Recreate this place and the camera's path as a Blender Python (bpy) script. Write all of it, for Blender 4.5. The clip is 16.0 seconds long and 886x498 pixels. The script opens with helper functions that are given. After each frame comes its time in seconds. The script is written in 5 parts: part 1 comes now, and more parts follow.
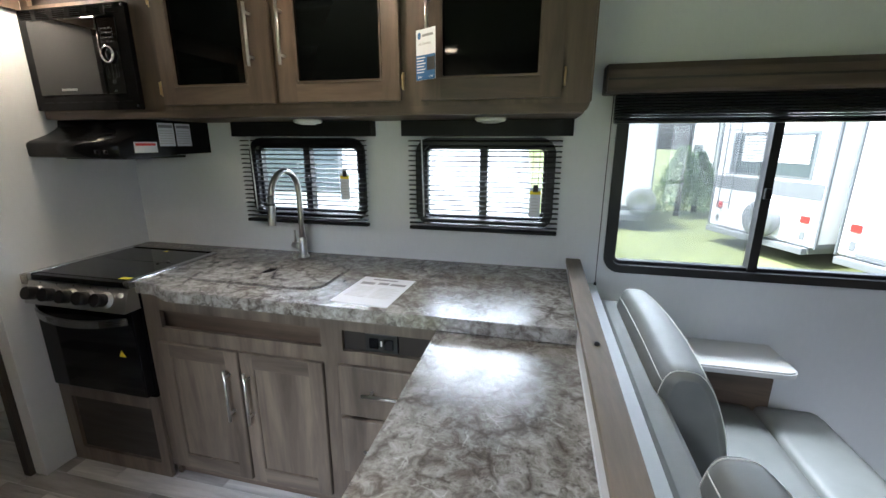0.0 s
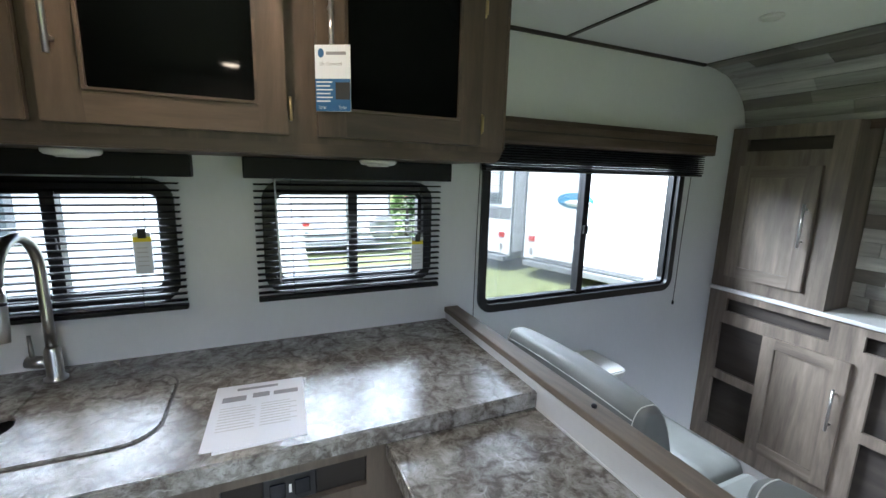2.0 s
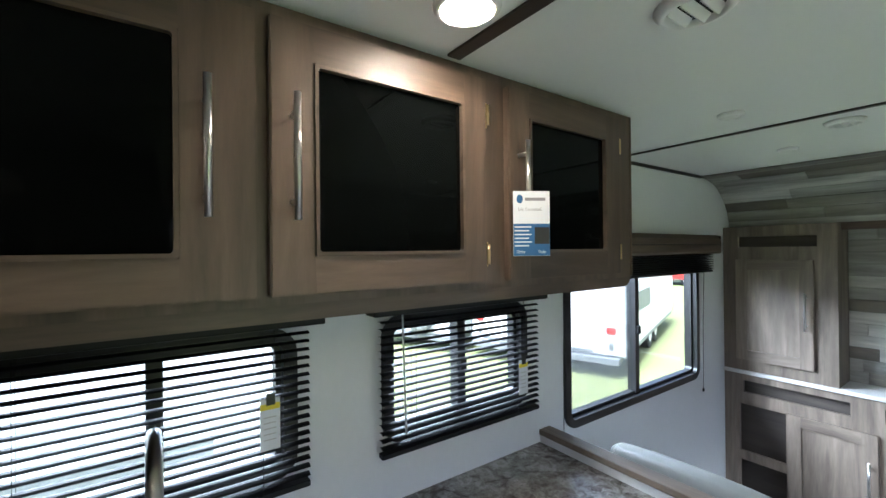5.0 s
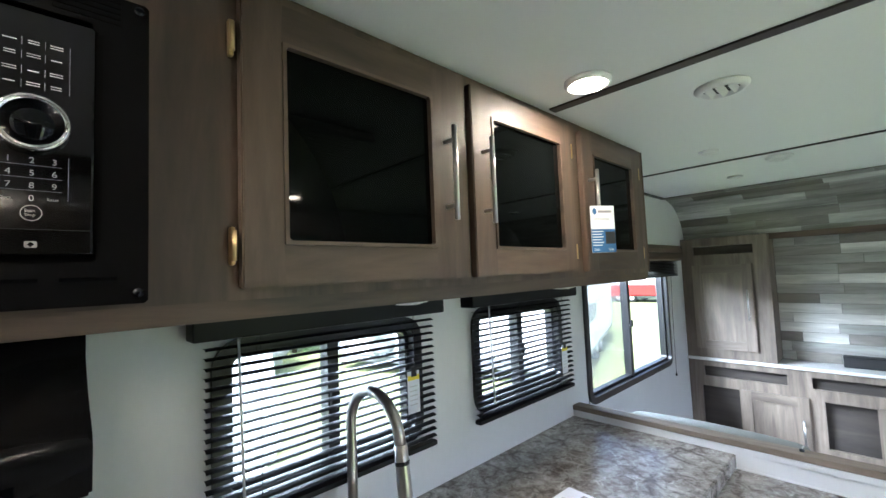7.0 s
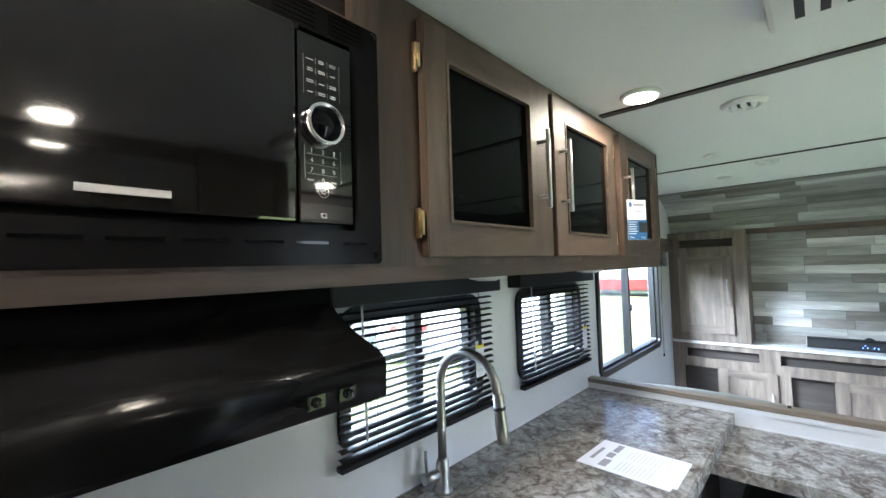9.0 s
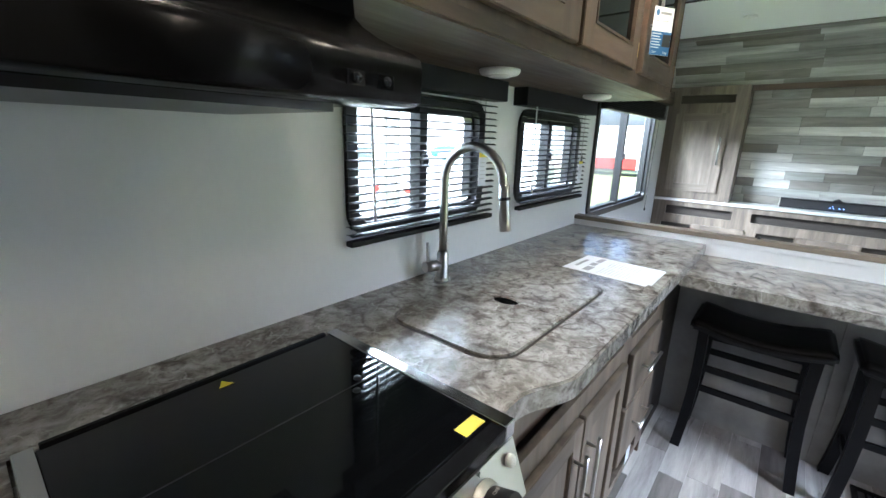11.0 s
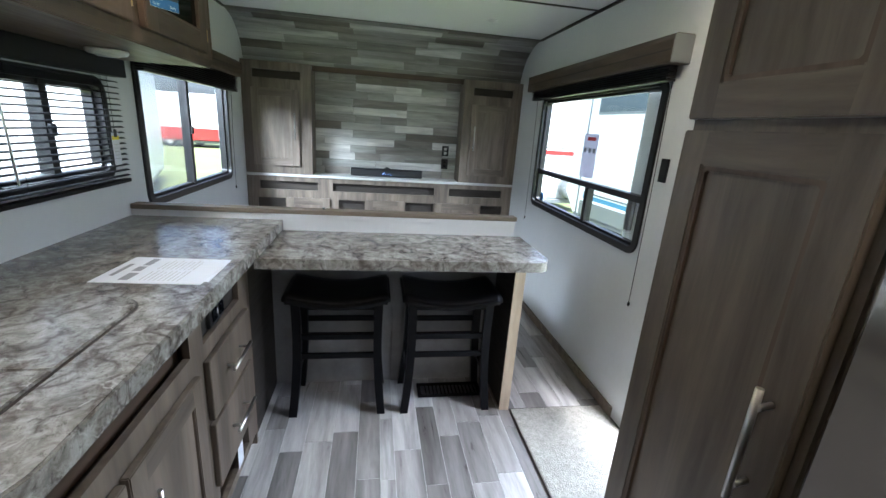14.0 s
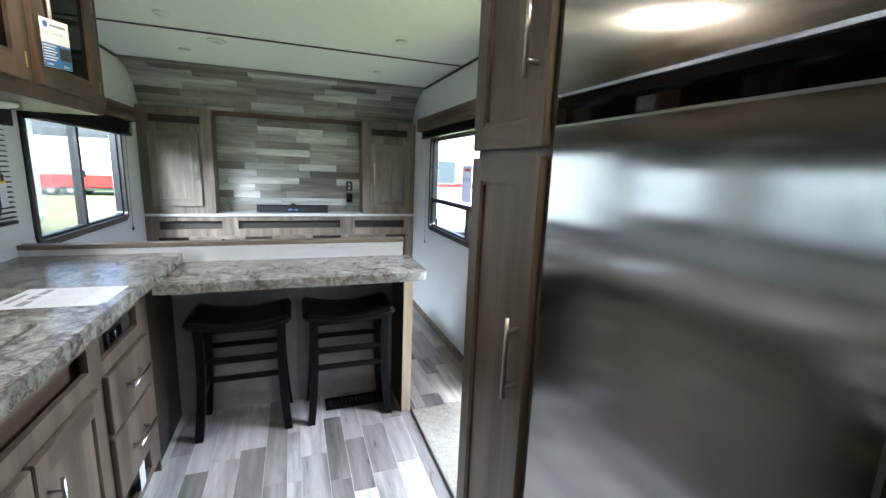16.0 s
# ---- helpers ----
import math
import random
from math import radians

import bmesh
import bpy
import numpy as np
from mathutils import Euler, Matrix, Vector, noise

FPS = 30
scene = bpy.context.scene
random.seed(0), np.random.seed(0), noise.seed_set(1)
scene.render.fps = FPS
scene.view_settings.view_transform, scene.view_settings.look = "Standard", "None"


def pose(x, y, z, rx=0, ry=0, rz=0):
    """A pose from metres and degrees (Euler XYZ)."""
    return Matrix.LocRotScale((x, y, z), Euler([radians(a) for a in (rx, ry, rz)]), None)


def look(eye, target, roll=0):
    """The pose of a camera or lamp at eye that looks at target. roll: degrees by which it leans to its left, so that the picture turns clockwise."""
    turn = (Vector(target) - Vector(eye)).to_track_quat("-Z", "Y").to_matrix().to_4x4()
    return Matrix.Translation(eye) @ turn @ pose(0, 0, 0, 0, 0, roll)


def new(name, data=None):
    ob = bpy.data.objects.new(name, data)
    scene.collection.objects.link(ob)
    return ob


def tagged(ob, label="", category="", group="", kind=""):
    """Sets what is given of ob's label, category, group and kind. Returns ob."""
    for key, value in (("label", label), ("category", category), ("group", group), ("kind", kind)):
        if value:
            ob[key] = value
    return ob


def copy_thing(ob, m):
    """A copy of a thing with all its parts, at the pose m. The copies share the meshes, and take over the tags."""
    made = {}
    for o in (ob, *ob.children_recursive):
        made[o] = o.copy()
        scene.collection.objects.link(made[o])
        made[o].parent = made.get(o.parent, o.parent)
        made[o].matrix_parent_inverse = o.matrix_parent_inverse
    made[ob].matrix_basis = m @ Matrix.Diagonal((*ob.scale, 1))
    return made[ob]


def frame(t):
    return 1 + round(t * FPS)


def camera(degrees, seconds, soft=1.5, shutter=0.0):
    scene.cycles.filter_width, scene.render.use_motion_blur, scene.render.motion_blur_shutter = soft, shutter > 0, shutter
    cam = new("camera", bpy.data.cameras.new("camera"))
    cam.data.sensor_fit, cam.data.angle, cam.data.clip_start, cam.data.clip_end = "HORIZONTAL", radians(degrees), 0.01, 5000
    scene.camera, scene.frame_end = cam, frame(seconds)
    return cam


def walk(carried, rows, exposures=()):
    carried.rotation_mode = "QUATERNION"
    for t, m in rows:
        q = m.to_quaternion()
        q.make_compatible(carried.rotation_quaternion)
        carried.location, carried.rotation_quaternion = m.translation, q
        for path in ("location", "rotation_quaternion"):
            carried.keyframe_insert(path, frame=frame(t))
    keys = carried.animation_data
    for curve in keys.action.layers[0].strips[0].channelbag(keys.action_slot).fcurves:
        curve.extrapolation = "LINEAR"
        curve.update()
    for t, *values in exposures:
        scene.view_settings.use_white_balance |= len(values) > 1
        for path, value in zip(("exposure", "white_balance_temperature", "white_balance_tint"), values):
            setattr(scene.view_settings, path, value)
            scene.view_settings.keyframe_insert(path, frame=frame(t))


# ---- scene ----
# Camera
cam = camera(94.0, 16.0)
ROWS = [
    (0.0, -0.131, -1.779, 1.444, 13.20, -14.50, -0.09),
    (0.5, -0.280, -1.738, 1.441, 5.03, -13.59, 0.14),
    (1.0, -0.434, -1.612, 1.454, -7.25, -11.33, 0.22),
    (1.5, -0.549, -1.533, 1.453, -18.50, -10.31, -1.03),
    (2.0, -0.673, -1.467, 1.500, -23.75, -10.46, -1.52),
    (2.5, -0.709, -1.371, 1.529, -25.34, -9.88, -1.69),
    (3.0, -0.713, -1.201, 1.572, -25.74, -8.05, -0.84),
    (3.5, -0.749, -1.098, 1.589, -27.10, -6.20, 0.64),
    (4.0, -0.882, -1.015, 1.619, -31.14, -3.41, 0.97),
    (4.5, -1.027, -1.023, 1.639, -34.41, -1.29, 0.82),
    (5.0, -1.209, -1.080, 1.650, -35.27, 0.16, 0.59),
    (7.5, -1.859, -0.995, 1.580, -45.31, 4.09, 2.74),
    (8.0, -1.958, -0.974, 1.583, -46.47, 4.39, 2.80),
    (10.5, -2.157, -0.853, 1.418, -49.90, -8.32, -1.53),
    (11.0, -2.146, -0.860, 1.343, -50.01, -15.08, -1.59),
    (11.5, -2.142, -0.875, 1.271, -49.75, -22.59, -2.12),
    (12.0, -2.135, -0.884, 1.210, -49.67, -28.65, -3.08),
    (12.5, -2.095, -0.877, 1.198, -56.54, -28.88, -3.49),
    (13.0, -2.016, -0.889, 1.220, -69.80, -25.54, -4.02),
    (13.5, -1.934, -0.954, 1.278, -84.81, -20.90, -4.44),
    (14.0, -1.937, -1.033, 1.362, -98.81, -16.20, -3.90),
    (14.5, -2.009, -1.080, 1.376, -105.14, -13.20, -2.27),
    (15.0, -2.086, -1.107, 1.358, -107.78, -12.32, -1.97),
    (15.5, -2.174, -1.128, 1.357, -109.41, -11.55, -2.02),
    (16.0, -2.286, -1.143, 1.355, -109.61, -10.76, -2.15),
]
EXPOSURE = [(0, 2.42, 5740), (2, 2.2, 5590), (3.5, 2.39, 5440), (5, 2.54, 5390), (7.5, 3.03, 5340), (8, 3.06, 5290), (10.5, 3.25, 5420), (11, 3.2, 5470), (12, 2.93, 5520), (12.5, 2.88, 5550), (13, 2.74, 5570), (13.5, 2.39, 5520), (14, 2.55, 5520), (15, 2.91, 5570), (16, 2.87, 5620)]
walk(cam, [(t, pose(x, y, z, 90 + pitch, roll, yaw)) for t, x, y, z, yaw, pitch, roll in ROWS], [(t, e, k, 11 if t < 9 else 8.5) for t, e, k in EXPOSURE])

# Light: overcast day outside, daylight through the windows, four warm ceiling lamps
world = bpy.data.worlds.new("sky")
scene.world = world
world.use_nodes = True
wn = world.node_tree
sky = wn.nodes.new("ShaderNodeTexSky")
sky.sky_type, sky.sun_disc = "NISHITA", False
sky.sun_elevation, sky.sun_rotation, sky.dust_density = radians(69), radians(251.9), 6.0
sky.air_density = 0.7
wn.links.new(sky.outputs[0], wn.nodes["Background"].inputs[0])
wn.nodes["Background"].inputs[1].default_value = 0.15
sun = new("sun", bpy.data.lights.new("sun", "SUN"))
sun.data.energy, sun.data.angle, sun.data.color = 4.0, radians(12), (1, 0.96, 0.9)
sun.matrix_basis = look((0, 0, 30), (11, 3.6, 0))


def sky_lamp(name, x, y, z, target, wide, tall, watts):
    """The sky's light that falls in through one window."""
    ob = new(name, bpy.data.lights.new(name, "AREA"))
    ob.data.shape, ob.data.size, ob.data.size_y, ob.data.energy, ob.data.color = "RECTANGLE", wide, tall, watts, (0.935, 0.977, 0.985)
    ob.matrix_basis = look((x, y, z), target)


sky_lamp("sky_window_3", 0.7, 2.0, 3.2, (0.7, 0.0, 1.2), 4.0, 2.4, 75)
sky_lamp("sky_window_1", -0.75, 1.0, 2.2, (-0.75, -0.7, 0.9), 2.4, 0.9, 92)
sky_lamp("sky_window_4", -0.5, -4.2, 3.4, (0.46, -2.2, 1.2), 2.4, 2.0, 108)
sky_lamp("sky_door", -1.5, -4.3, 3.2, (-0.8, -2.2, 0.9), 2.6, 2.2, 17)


# ---- materials ----
def mat(name, base=(0.8, 0.8, 0.8), rough=0.5, metal=0.0, **more):
    m = bpy.data.materials.new(name)
    m.use_nodes = True
    b = m.node_tree.nodes["Principled BSDF"]
    b.inputs["Base Color"].default_value = (*base, 1)
    b.inputs["Roughness"].default_value, b.inputs["Metallic"].default_value = rough, metal
    for k, v in more.items():
        b.inputs[k].default_value = v
    return m


def nodes_of(m):
    return m.node_tree.nodes, m.node_tree.links, m.node_tree.nodes["Principled BSDF"]


def coords(m, scale=(1, 1, 1)):
    n, l, _ = nodes_of(m)
    tc, mp = n.new("ShaderNodeTexCoord"), n.new("ShaderNodeMapping")
    mp.inputs["Scale"].default_value = scale
    l.new(tc.outputs["Object"], mp.inputs[0])
    return mp.outputs[0]


def noise_of(m, vec, scale, detail=4, rough=0.55, distort=0.0):
    n, l, _ = nodes_of(m)
    t = n.new("ShaderNodeTexNoise")
    t.inputs["Scale"].default_value, t.inputs["Detail"].default_value = scale, detail
    t.inputs["Roughness"].default_value, t.inputs["Distortion"].default_value = rough, distort
    l.new(vec, t.inputs["Vector"])
    return t.outputs[0]


def ramp_of(m, fac, stops):
    n, l, _ = nodes_of(m)
    r = n.new("ShaderNodeValToRGB")
    r.color_ramp.elements[0].position, r.color_ramp.elements[0].color = stops[0][0], (*stops[0][1], 1)
    r.color_ramp.elements[1].position, r.color_ramp.elements[1].color = stops[-1][0], (*stops[-1][1], 1)
    for p, c in stops[1:-1]:
        r.color_ramp.elements.new(p).color = (*c, 1)
    l.new(fac, r.inputs[0])
    return r.outputs[0]


def mix_of(m, fac, a, b, how="MIX"):
    n, l, _ = nodes_of(m)
    x = n.new("ShaderNodeMix")
    x.data_type, x.blend_type = "RGBA", how
    for s, v in ((0, fac), (6, a), (7, b)):
        if isinstance(v, (int, float)):
            x.inputs[s].default_value = v
        elif isinstance(v, tuple):
            x.inputs[s].default_value = (*v, 1)
        else:
            l.new(v, x.inputs[s])
    return x.outputs[2]


def bump_of(m, height, strength=0.2, dist=0.002):
    n, l, b = nodes_of(m)
    u = n.new("ShaderNodeBump")
    u.inputs["Strength"].default_value, u.inputs["Distance"].default_value = strength, dist
    l.new(height, u.inputs["Height"])
    l.new(u.outputs[0], b.inputs["Normal"])


def rough_of(m, fac, lo, hi):
    n, l, b = nodes_of(m)
    r = n.new("ShaderNodeMapRange")
    r.inputs[1].default_value, r.inputs[2].default_value, r.inputs[3].default_value, r.inputs[4].default_value = 0.3, 0.7, lo, hi
    l.new(fac, r.inputs[0])
    l.new(r.outputs[0], b.inputs["Roughness"])


def wood(name, dark, light, along, rough=0.45, tint=(), island=False):
    """Printed wood laminate with the grain along one axis."""
    m = mat(name, rough=rough)
    n, l, b = nodes_of(m)
    s = [11, 11, 11]
    s["xyz".index(along)] = 1.3
    v = coords(m, s)
    info = n.new("ShaderNodeObjectInfo")
    add = n.new("ShaderNodeVectorMath")
    add.operation = "ADD"
    mul = n.new("ShaderNodeMath")
    mul.operation = "MULTIPLY"
    mul.inputs[1].default_value = 37.0
    l.new(info.outputs["Random"], mul.inputs[0])
    l.new(v, add.inputs[0])
    l.new(mul.outputs[0], add.inputs[1])
    v = add.outputs[0]
    g = noise_of(m, v, 1.0, 6, 0.6, 0.9)
    f = noise_of(m, v, 3.6, 6, 0.7, 0.5)
    c = ramp_of(m, g, [(0.3, dark), (0.5, tuple(0.5 * (a + c) for a, c in zip(dark, light))), (0.68, light)])
    c2 = mix_of(m, 0.24, c, ramp_of(m, f, [(0.33, tuple(x * 0.5 for x in dark)), (0.66, light)]))
    blotch = noise_of(m, v, 0.42, 5, 0.62, 1.2)
    c2 = mix_of(m, 1.0, c2, ramp_of(m, blotch, [(0.34, (0.66, 0.65, 0.64)), (0.52, (1, 1, 1)), (0.68, (1.12, 1.11, 1.1))]), "MULTIPLY")
    if tint:
        pick = n.new("ShaderNodeNewGeometry").outputs["Random Per Island"] if island else info.outputs["Random"]
        c2 = mix_of(m, 1.0, c2, ramp_of(m, pick, tint), "MULTIPLY")
    l.new(c2, b.inputs["Base Color"])
    bump_of(m, f, 0.12, 0.001)
    rough_of(m, f, rough - 0.07, rough + 0.12)
    return m


W_DARK, W_LIGHT = (0.041, 0.028, 0.0195), (0.135, 0.094, 0.066)
wood_v = wood("wood_laminate_upright", W_DARK, W_LIGHT, "z")
wood_x = wood("wood_laminate_length", W_DARK, W_LIGHT, "x")
wood_y = wood("wood_laminate_cross", W_DARK, W_LIGHT, "y")
grey_v = wood("grey_wood_upright", (0.098, 0.077, 0.059), (0.275, 0.226, 0.178), "z", 0.55)
grey_y = wood("grey_wood_cross", (0.098, 0.077, 0.059), (0.265, 0.218, 0.172), "y", 0.55)
# Media cabinet laminate again, darkened for the dimmer light on the base fronts
base_shaded_v = wood("base_shaded_wood_upright", (0.058, 0.044, 0.034), (0.178, 0.140, 0.108), "z", 0.5)
base_shaded_x = wood("base_shaded_wood_length", (0.058, 0.044, 0.034), (0.178, 0.140, 0.108), "x", 0.5)
grey_dv = wood("grey_brown_wood_upright", (0.052, 0.042, 0.032), (0.172, 0.140, 0.110), "z")
grey_dx = wood("grey_brown_wood_length", (0.052, 0.042, 0.032), (0.172, 0.140, 0.110), "x")
pale_wood = wood("pale_wood_edge", (0.4, 0.31, 0.22), (0.52, 0.42, 0.31), "z")
# Near-black wood: shade of recesses and the under-bar corner, put into the colour
shaded_wood = wood("shaded_wood_recess", (0.013, 0.010, 0.008), (0.032, 0.025, 0.020), "x", 0.75)
# Brown board for the media recesses, their shade included in the colour
shaded_recess = wood("shaded_recess_board", (0.030, 0.024, 0.019), (0.062, 0.051, 0.042), "y", 0.75)
FLOOR_TONES = [(0, (0.33, 0.315, 0.31)), (0.25, (0.56, 0.545, 0.54)), (0.55, (0.85, 0.84, 0.845)), (1, (1, 0.99, 0.99))]
BARN_TONES = [(0, (0.27, 0.24, 0.21)), (0.25, (0.44, 0.42, 0.38)), (0.5, (0.60, 0.60, 0.565)), (0.66, (0.66, 0.665, 0.63)), (0.72, (1, 1, 0.97)), (1, (1, 1, 0.98))]
floor_wood = wood("vinyl_plank", (0.235, 0.223, 0.217), (0.60, 0.585, 0.58), "x", 0.32, FLOOR_TONES)
wall_wood = wood("barn_plank", (0.36, 0.35, 0.335), (0.86, 0.855, 0.83), "y", 0.6, BARN_TONES)
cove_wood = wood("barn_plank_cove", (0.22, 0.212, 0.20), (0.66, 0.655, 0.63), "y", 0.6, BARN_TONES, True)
grey_x = wood("grey_wood_length", (0.084, 0.066, 0.054), (0.215, 0.180, 0.150), "x")

wall_paint = mat("wall_board", rough=0.55)
_v = coords(wall_paint, (1, 1, 0.45))
_n = noise_of(wall_paint, _v, 60, 5)
nodes_of(wall_paint)[1].new(mix_of(wall_paint, 0.5, ramp_of(wall_paint, _n, [(0.3, (0.63, 0.64, 0.65)), (0.7, (0.67, 0.68, 0.69))]), ramp_of(wall_paint, noise_of(wall_paint, _v, 3, 3), [(0.3, (0.62, 0.63, 0.64)), (0.7, (0.68, 0.69, 0.70))])), nodes_of(wall_paint)[2].inputs[0])
bump_of(wall_paint, _n, 0.08, 0.001)
ceil_paint = mat("ceiling_board", (0.74, 0.75, 0.74), 0.6)
bump_of(ceil_paint, noise_of(ceil_paint, coords(ceil_paint), 90, 3), 0.08, 0.001)
white_top = mat("white_laminate", (0.60, 0.60, 0.585), 0.45, **{"Specular IOR Level": 0.3})
black_plastic = mat("black_plastic", (0.009, 0.009, 0.010), 0.34, **{"Specular IOR Level": 0.4})
black_matt = mat("black_matt", (0.014, 0.014, 0.015), 0.6)
black_gloss = mat("black_gloss", (0.003, 0.0035, 0.0045), 0.045, **{"Specular IOR Level": 0.26})
smoked_glass = mat("smoked_glass", (0.002, 0.0025, 0.0025), 0.04, **{"Specular IOR Level": 0.08})
void_black = mat("deep_void", (0.003, 0.003, 0.003), 1.0, **{"Specular IOR Level": 0.0})
black_paint = mat("black_enamel", (0.005, 0.005, 0.0055), 0.22, **{"Specular IOR Level": 0.09})
bump_of(black_paint, noise_of(black_paint, coords(black_paint), 300, 2), 0.05, 0.0005)
blind_black = mat("black_blind", (0.010, 0.010, 0.011), 0.45, **{"Specular IOR Level": 0.18})
chrome = mat("brushed_nickel", (0.50, 0.49, 0.475), 0.28, 1.0)
panel_steel = mat("satin_steel", (0.50, 0.495, 0.49), 0.38, 1.0)
bump_of(panel_steel, noise_of(panel_steel, coords(panel_steel, (3, 900, 900)), 1, 2), 0.05, 0.0004)
steel = mat("brushed_steel", (0.48, 0.48, 0.478), 0.15, 1.0)
_v = coords(steel, (1.5, 1.5, 1500))
rough_of(steel, noise_of(steel, _v, 1, 1), 0.13, 0.155)
nodes_of(steel)[2].inputs["Anisotropic"].default_value = 0.8
_t = nodes_of(steel)[0].new("ShaderNodeCombineXYZ")
_t.inputs[0].default_value, _t.inputs[1].default_value, _t.inputs[2].default_value = 1.0, 0.0, 0.04
nodes_of(steel)[1].new(_t.outputs[0], nodes_of(steel)[2].inputs["Tangent"])
brass = mat("antique_brass", (0.55, 0.42, 0.22), 0.3, 1.0)
mirror_black = mat("black_door_glass", (0.004, 0.004, 0.004), 0.05, **{"Specular IOR Level": 0.75})
strip_dark = mat("dark_strip", (0.035, 0.027, 0.022), 0.5)
white_plastic = mat("white_plastic", (0.75, 0.75, 0.74), 0.4)
vinyl = mat("grey_vinyl", rough=0.48)
_n = noise_of(vinyl, coords(vinyl), 350, 3)
nodes_of(vinyl)[1].new(ramp_of(vinyl, noise_of(vinyl, coords(vinyl), 7, 3), [(0.3, (0.132, 0.136, 0.126)), (0.7, (0.172, 0.176, 0.164))]), nodes_of(vinyl)[2].inputs[0])
bump_of(vinyl, _n, 0.25, 0.001)
stitch_mat = mat("pale_thread", (0.62, 0.62, 0.58), 0.7)
leather = mat("black_leatherette", (0.004, 0.004, 0.005), 0.36, **{"Specular IOR Level": 0.14})
bump_of(leather, noise_of(leather, coords(leather), 220, 3), 0.2, 0.001)
thin_paper = mat("backlit_paper", (0.5, 0.5, 0.55), 0.6)
_m, _l = nodes_of(thin_paper)[0].new("ShaderNodeMixShader"), nodes_of(thin_paper)[1]
_x = nodes_of(thin_paper)[0].new("ShaderNodeBsdfTranslucent")
_x.inputs[0].default_value = (0.42, 0.42, 0.48, 1)
_m.inputs[0].default_value = 0.5
_l.new(nodes_of(thin_paper)[2].outputs[0], _m.inputs[1])
_l.new(_x.outputs[0], _m.inputs[2])
_l.new(_m.outputs[0], nodes_of(thin_paper)[0]["Material Output"].inputs[0])
paper = mat("paper", (0.66, 0.68, 0.74), 0.6)
ink = mat("grey_print", (0.22, 0.22, 0.25), 0.6)
yellow = mat("yellow_label", (0.75, 0.62, 0.02), 0.5)
blue_card = mat("blue_card", (0.02, 0.10, 0.26), 0.45)
red_print = mat("red_print", (0.5, 0.03, 0.03), 0.5)


def laminate_stone():
    """Grey-brown stone-look laminate: cloudy ground, pale veins, dark flecks."""
    m = mat("stone_laminate", rough=0.22)
    n, l, b = nodes_of(m)
    v = coords(m)
    big = noise_of(m, v, 5.0, 9, 0.68, 0.5)
    mid = noise_of(m, v, 24, 8, 0.74, 0.6)
    fine = noise_of(m, v, 70, 5, 0.7, 0.3)
    ground = ramp_of(m, big, [(0.34, (0.05, 0.041, 0.034)), (0.45, (0.15, 0.133, 0.117)), (0.54, (0.31, 0.30, 0.282)), (0.68, (0.44, 0.435, 0.415))])
    patch = ramp_of(m, mid, [(0.33, (0.03, 0.024, 0.02)), (0.44, (0.14, 0.122, 0.105)), (0.55, (0.32, 0.308, 0.288)), (0.65, (0.44, 0.435, 0.42)), (0.75, (0.15, 0.13, 0.11))])
    c = mix_of(m, 0.6, ground, patch)
    vein = n.new("ShaderNodeTexVoronoi")
    vein.feature = "DISTANCE_TO_EDGE"
    vein.inputs["Scale"].default_value = 14
    w = n.new("ShaderNodeVectorMath")
    w.operation = "MULTIPLY_ADD"
    w.inputs[1].default_value = (0.09, 0.09, 0.09)
    l.new(noise_col(m, v, 11), w.inputs[0])
    l.new(v, w.inputs[2])
    l.new(w.outputs[0], vein.inputs["Vector"])
    vm = ramp_of(m, vein.outputs[0], [(0.0, (1, 1, 1)), (0.035, (0, 0, 0))])
    gate = ramp_of(m, noise_of(m, v, 13, 3), [(0.50, (0, 0, 0)), (0.60, (0.6, 0.6, 0.6))])
    c = mix_of(m, mix_of(m, 1.0, vm, gate, "MULTIPLY"), c, (0.52, 0.51, 0.49))
    crack = n.new("ShaderNodeTexVoronoi")
    crack.feature = "DISTANCE_TO_EDGE"
    crack.inputs["Scale"].default_value = 9
    w2 = n.new("ShaderNodeVectorMath")
    w2.operation = "MULTIPLY_ADD"
    w2.inputs[1].default_value = (0.16, 0.16, 0.16)
    l.new(noise_col(m, v, 7), w2.inputs[0])
    l.new(v, w2.inputs[2])
    l.new(w2.outputs[0], crack.inputs["Vector"])
    cm = ramp_of(m, crack.outputs[0], [(0.0, (1, 1, 1)), (0.09, (0, 0, 0))])
    cg = ramp_of(m, noise_of(m, v, 17, 4, 0.7), [(0.44, (0, 0, 0)), (0.56, (0.85, 0.85, 0.85))])
    c = mix_of(m, mix_of(m, 1.0, cm, cg, "MULTIPLY"), c, (0.06, 0.048, 0.04))
    c = mix_of(m, ramp_of(m, fine, [(0.56, (0, 0, 0)), (0.66, (0.6, 0.6, 0.6))]), c, (0.05, 0.04, 0.033))
    l.new(c, b.inputs["Base Color"])
    bump_of(m, mid, 0.42, 0.0025)
    rough_of(m, fine, 0.10, 0.22)
    return m


def noise_col(m, vec, scale):
    n, l, _ = nodes_of(m)
    t = n.new("ShaderNodeTexNoise")
    t.inputs["Scale"].default_value, t.inputs["Detail"].default_value = scale, 4
    l.new(vec, t.inputs["Vector"])
    return t.outputs[1]


stone = laminate_stone()


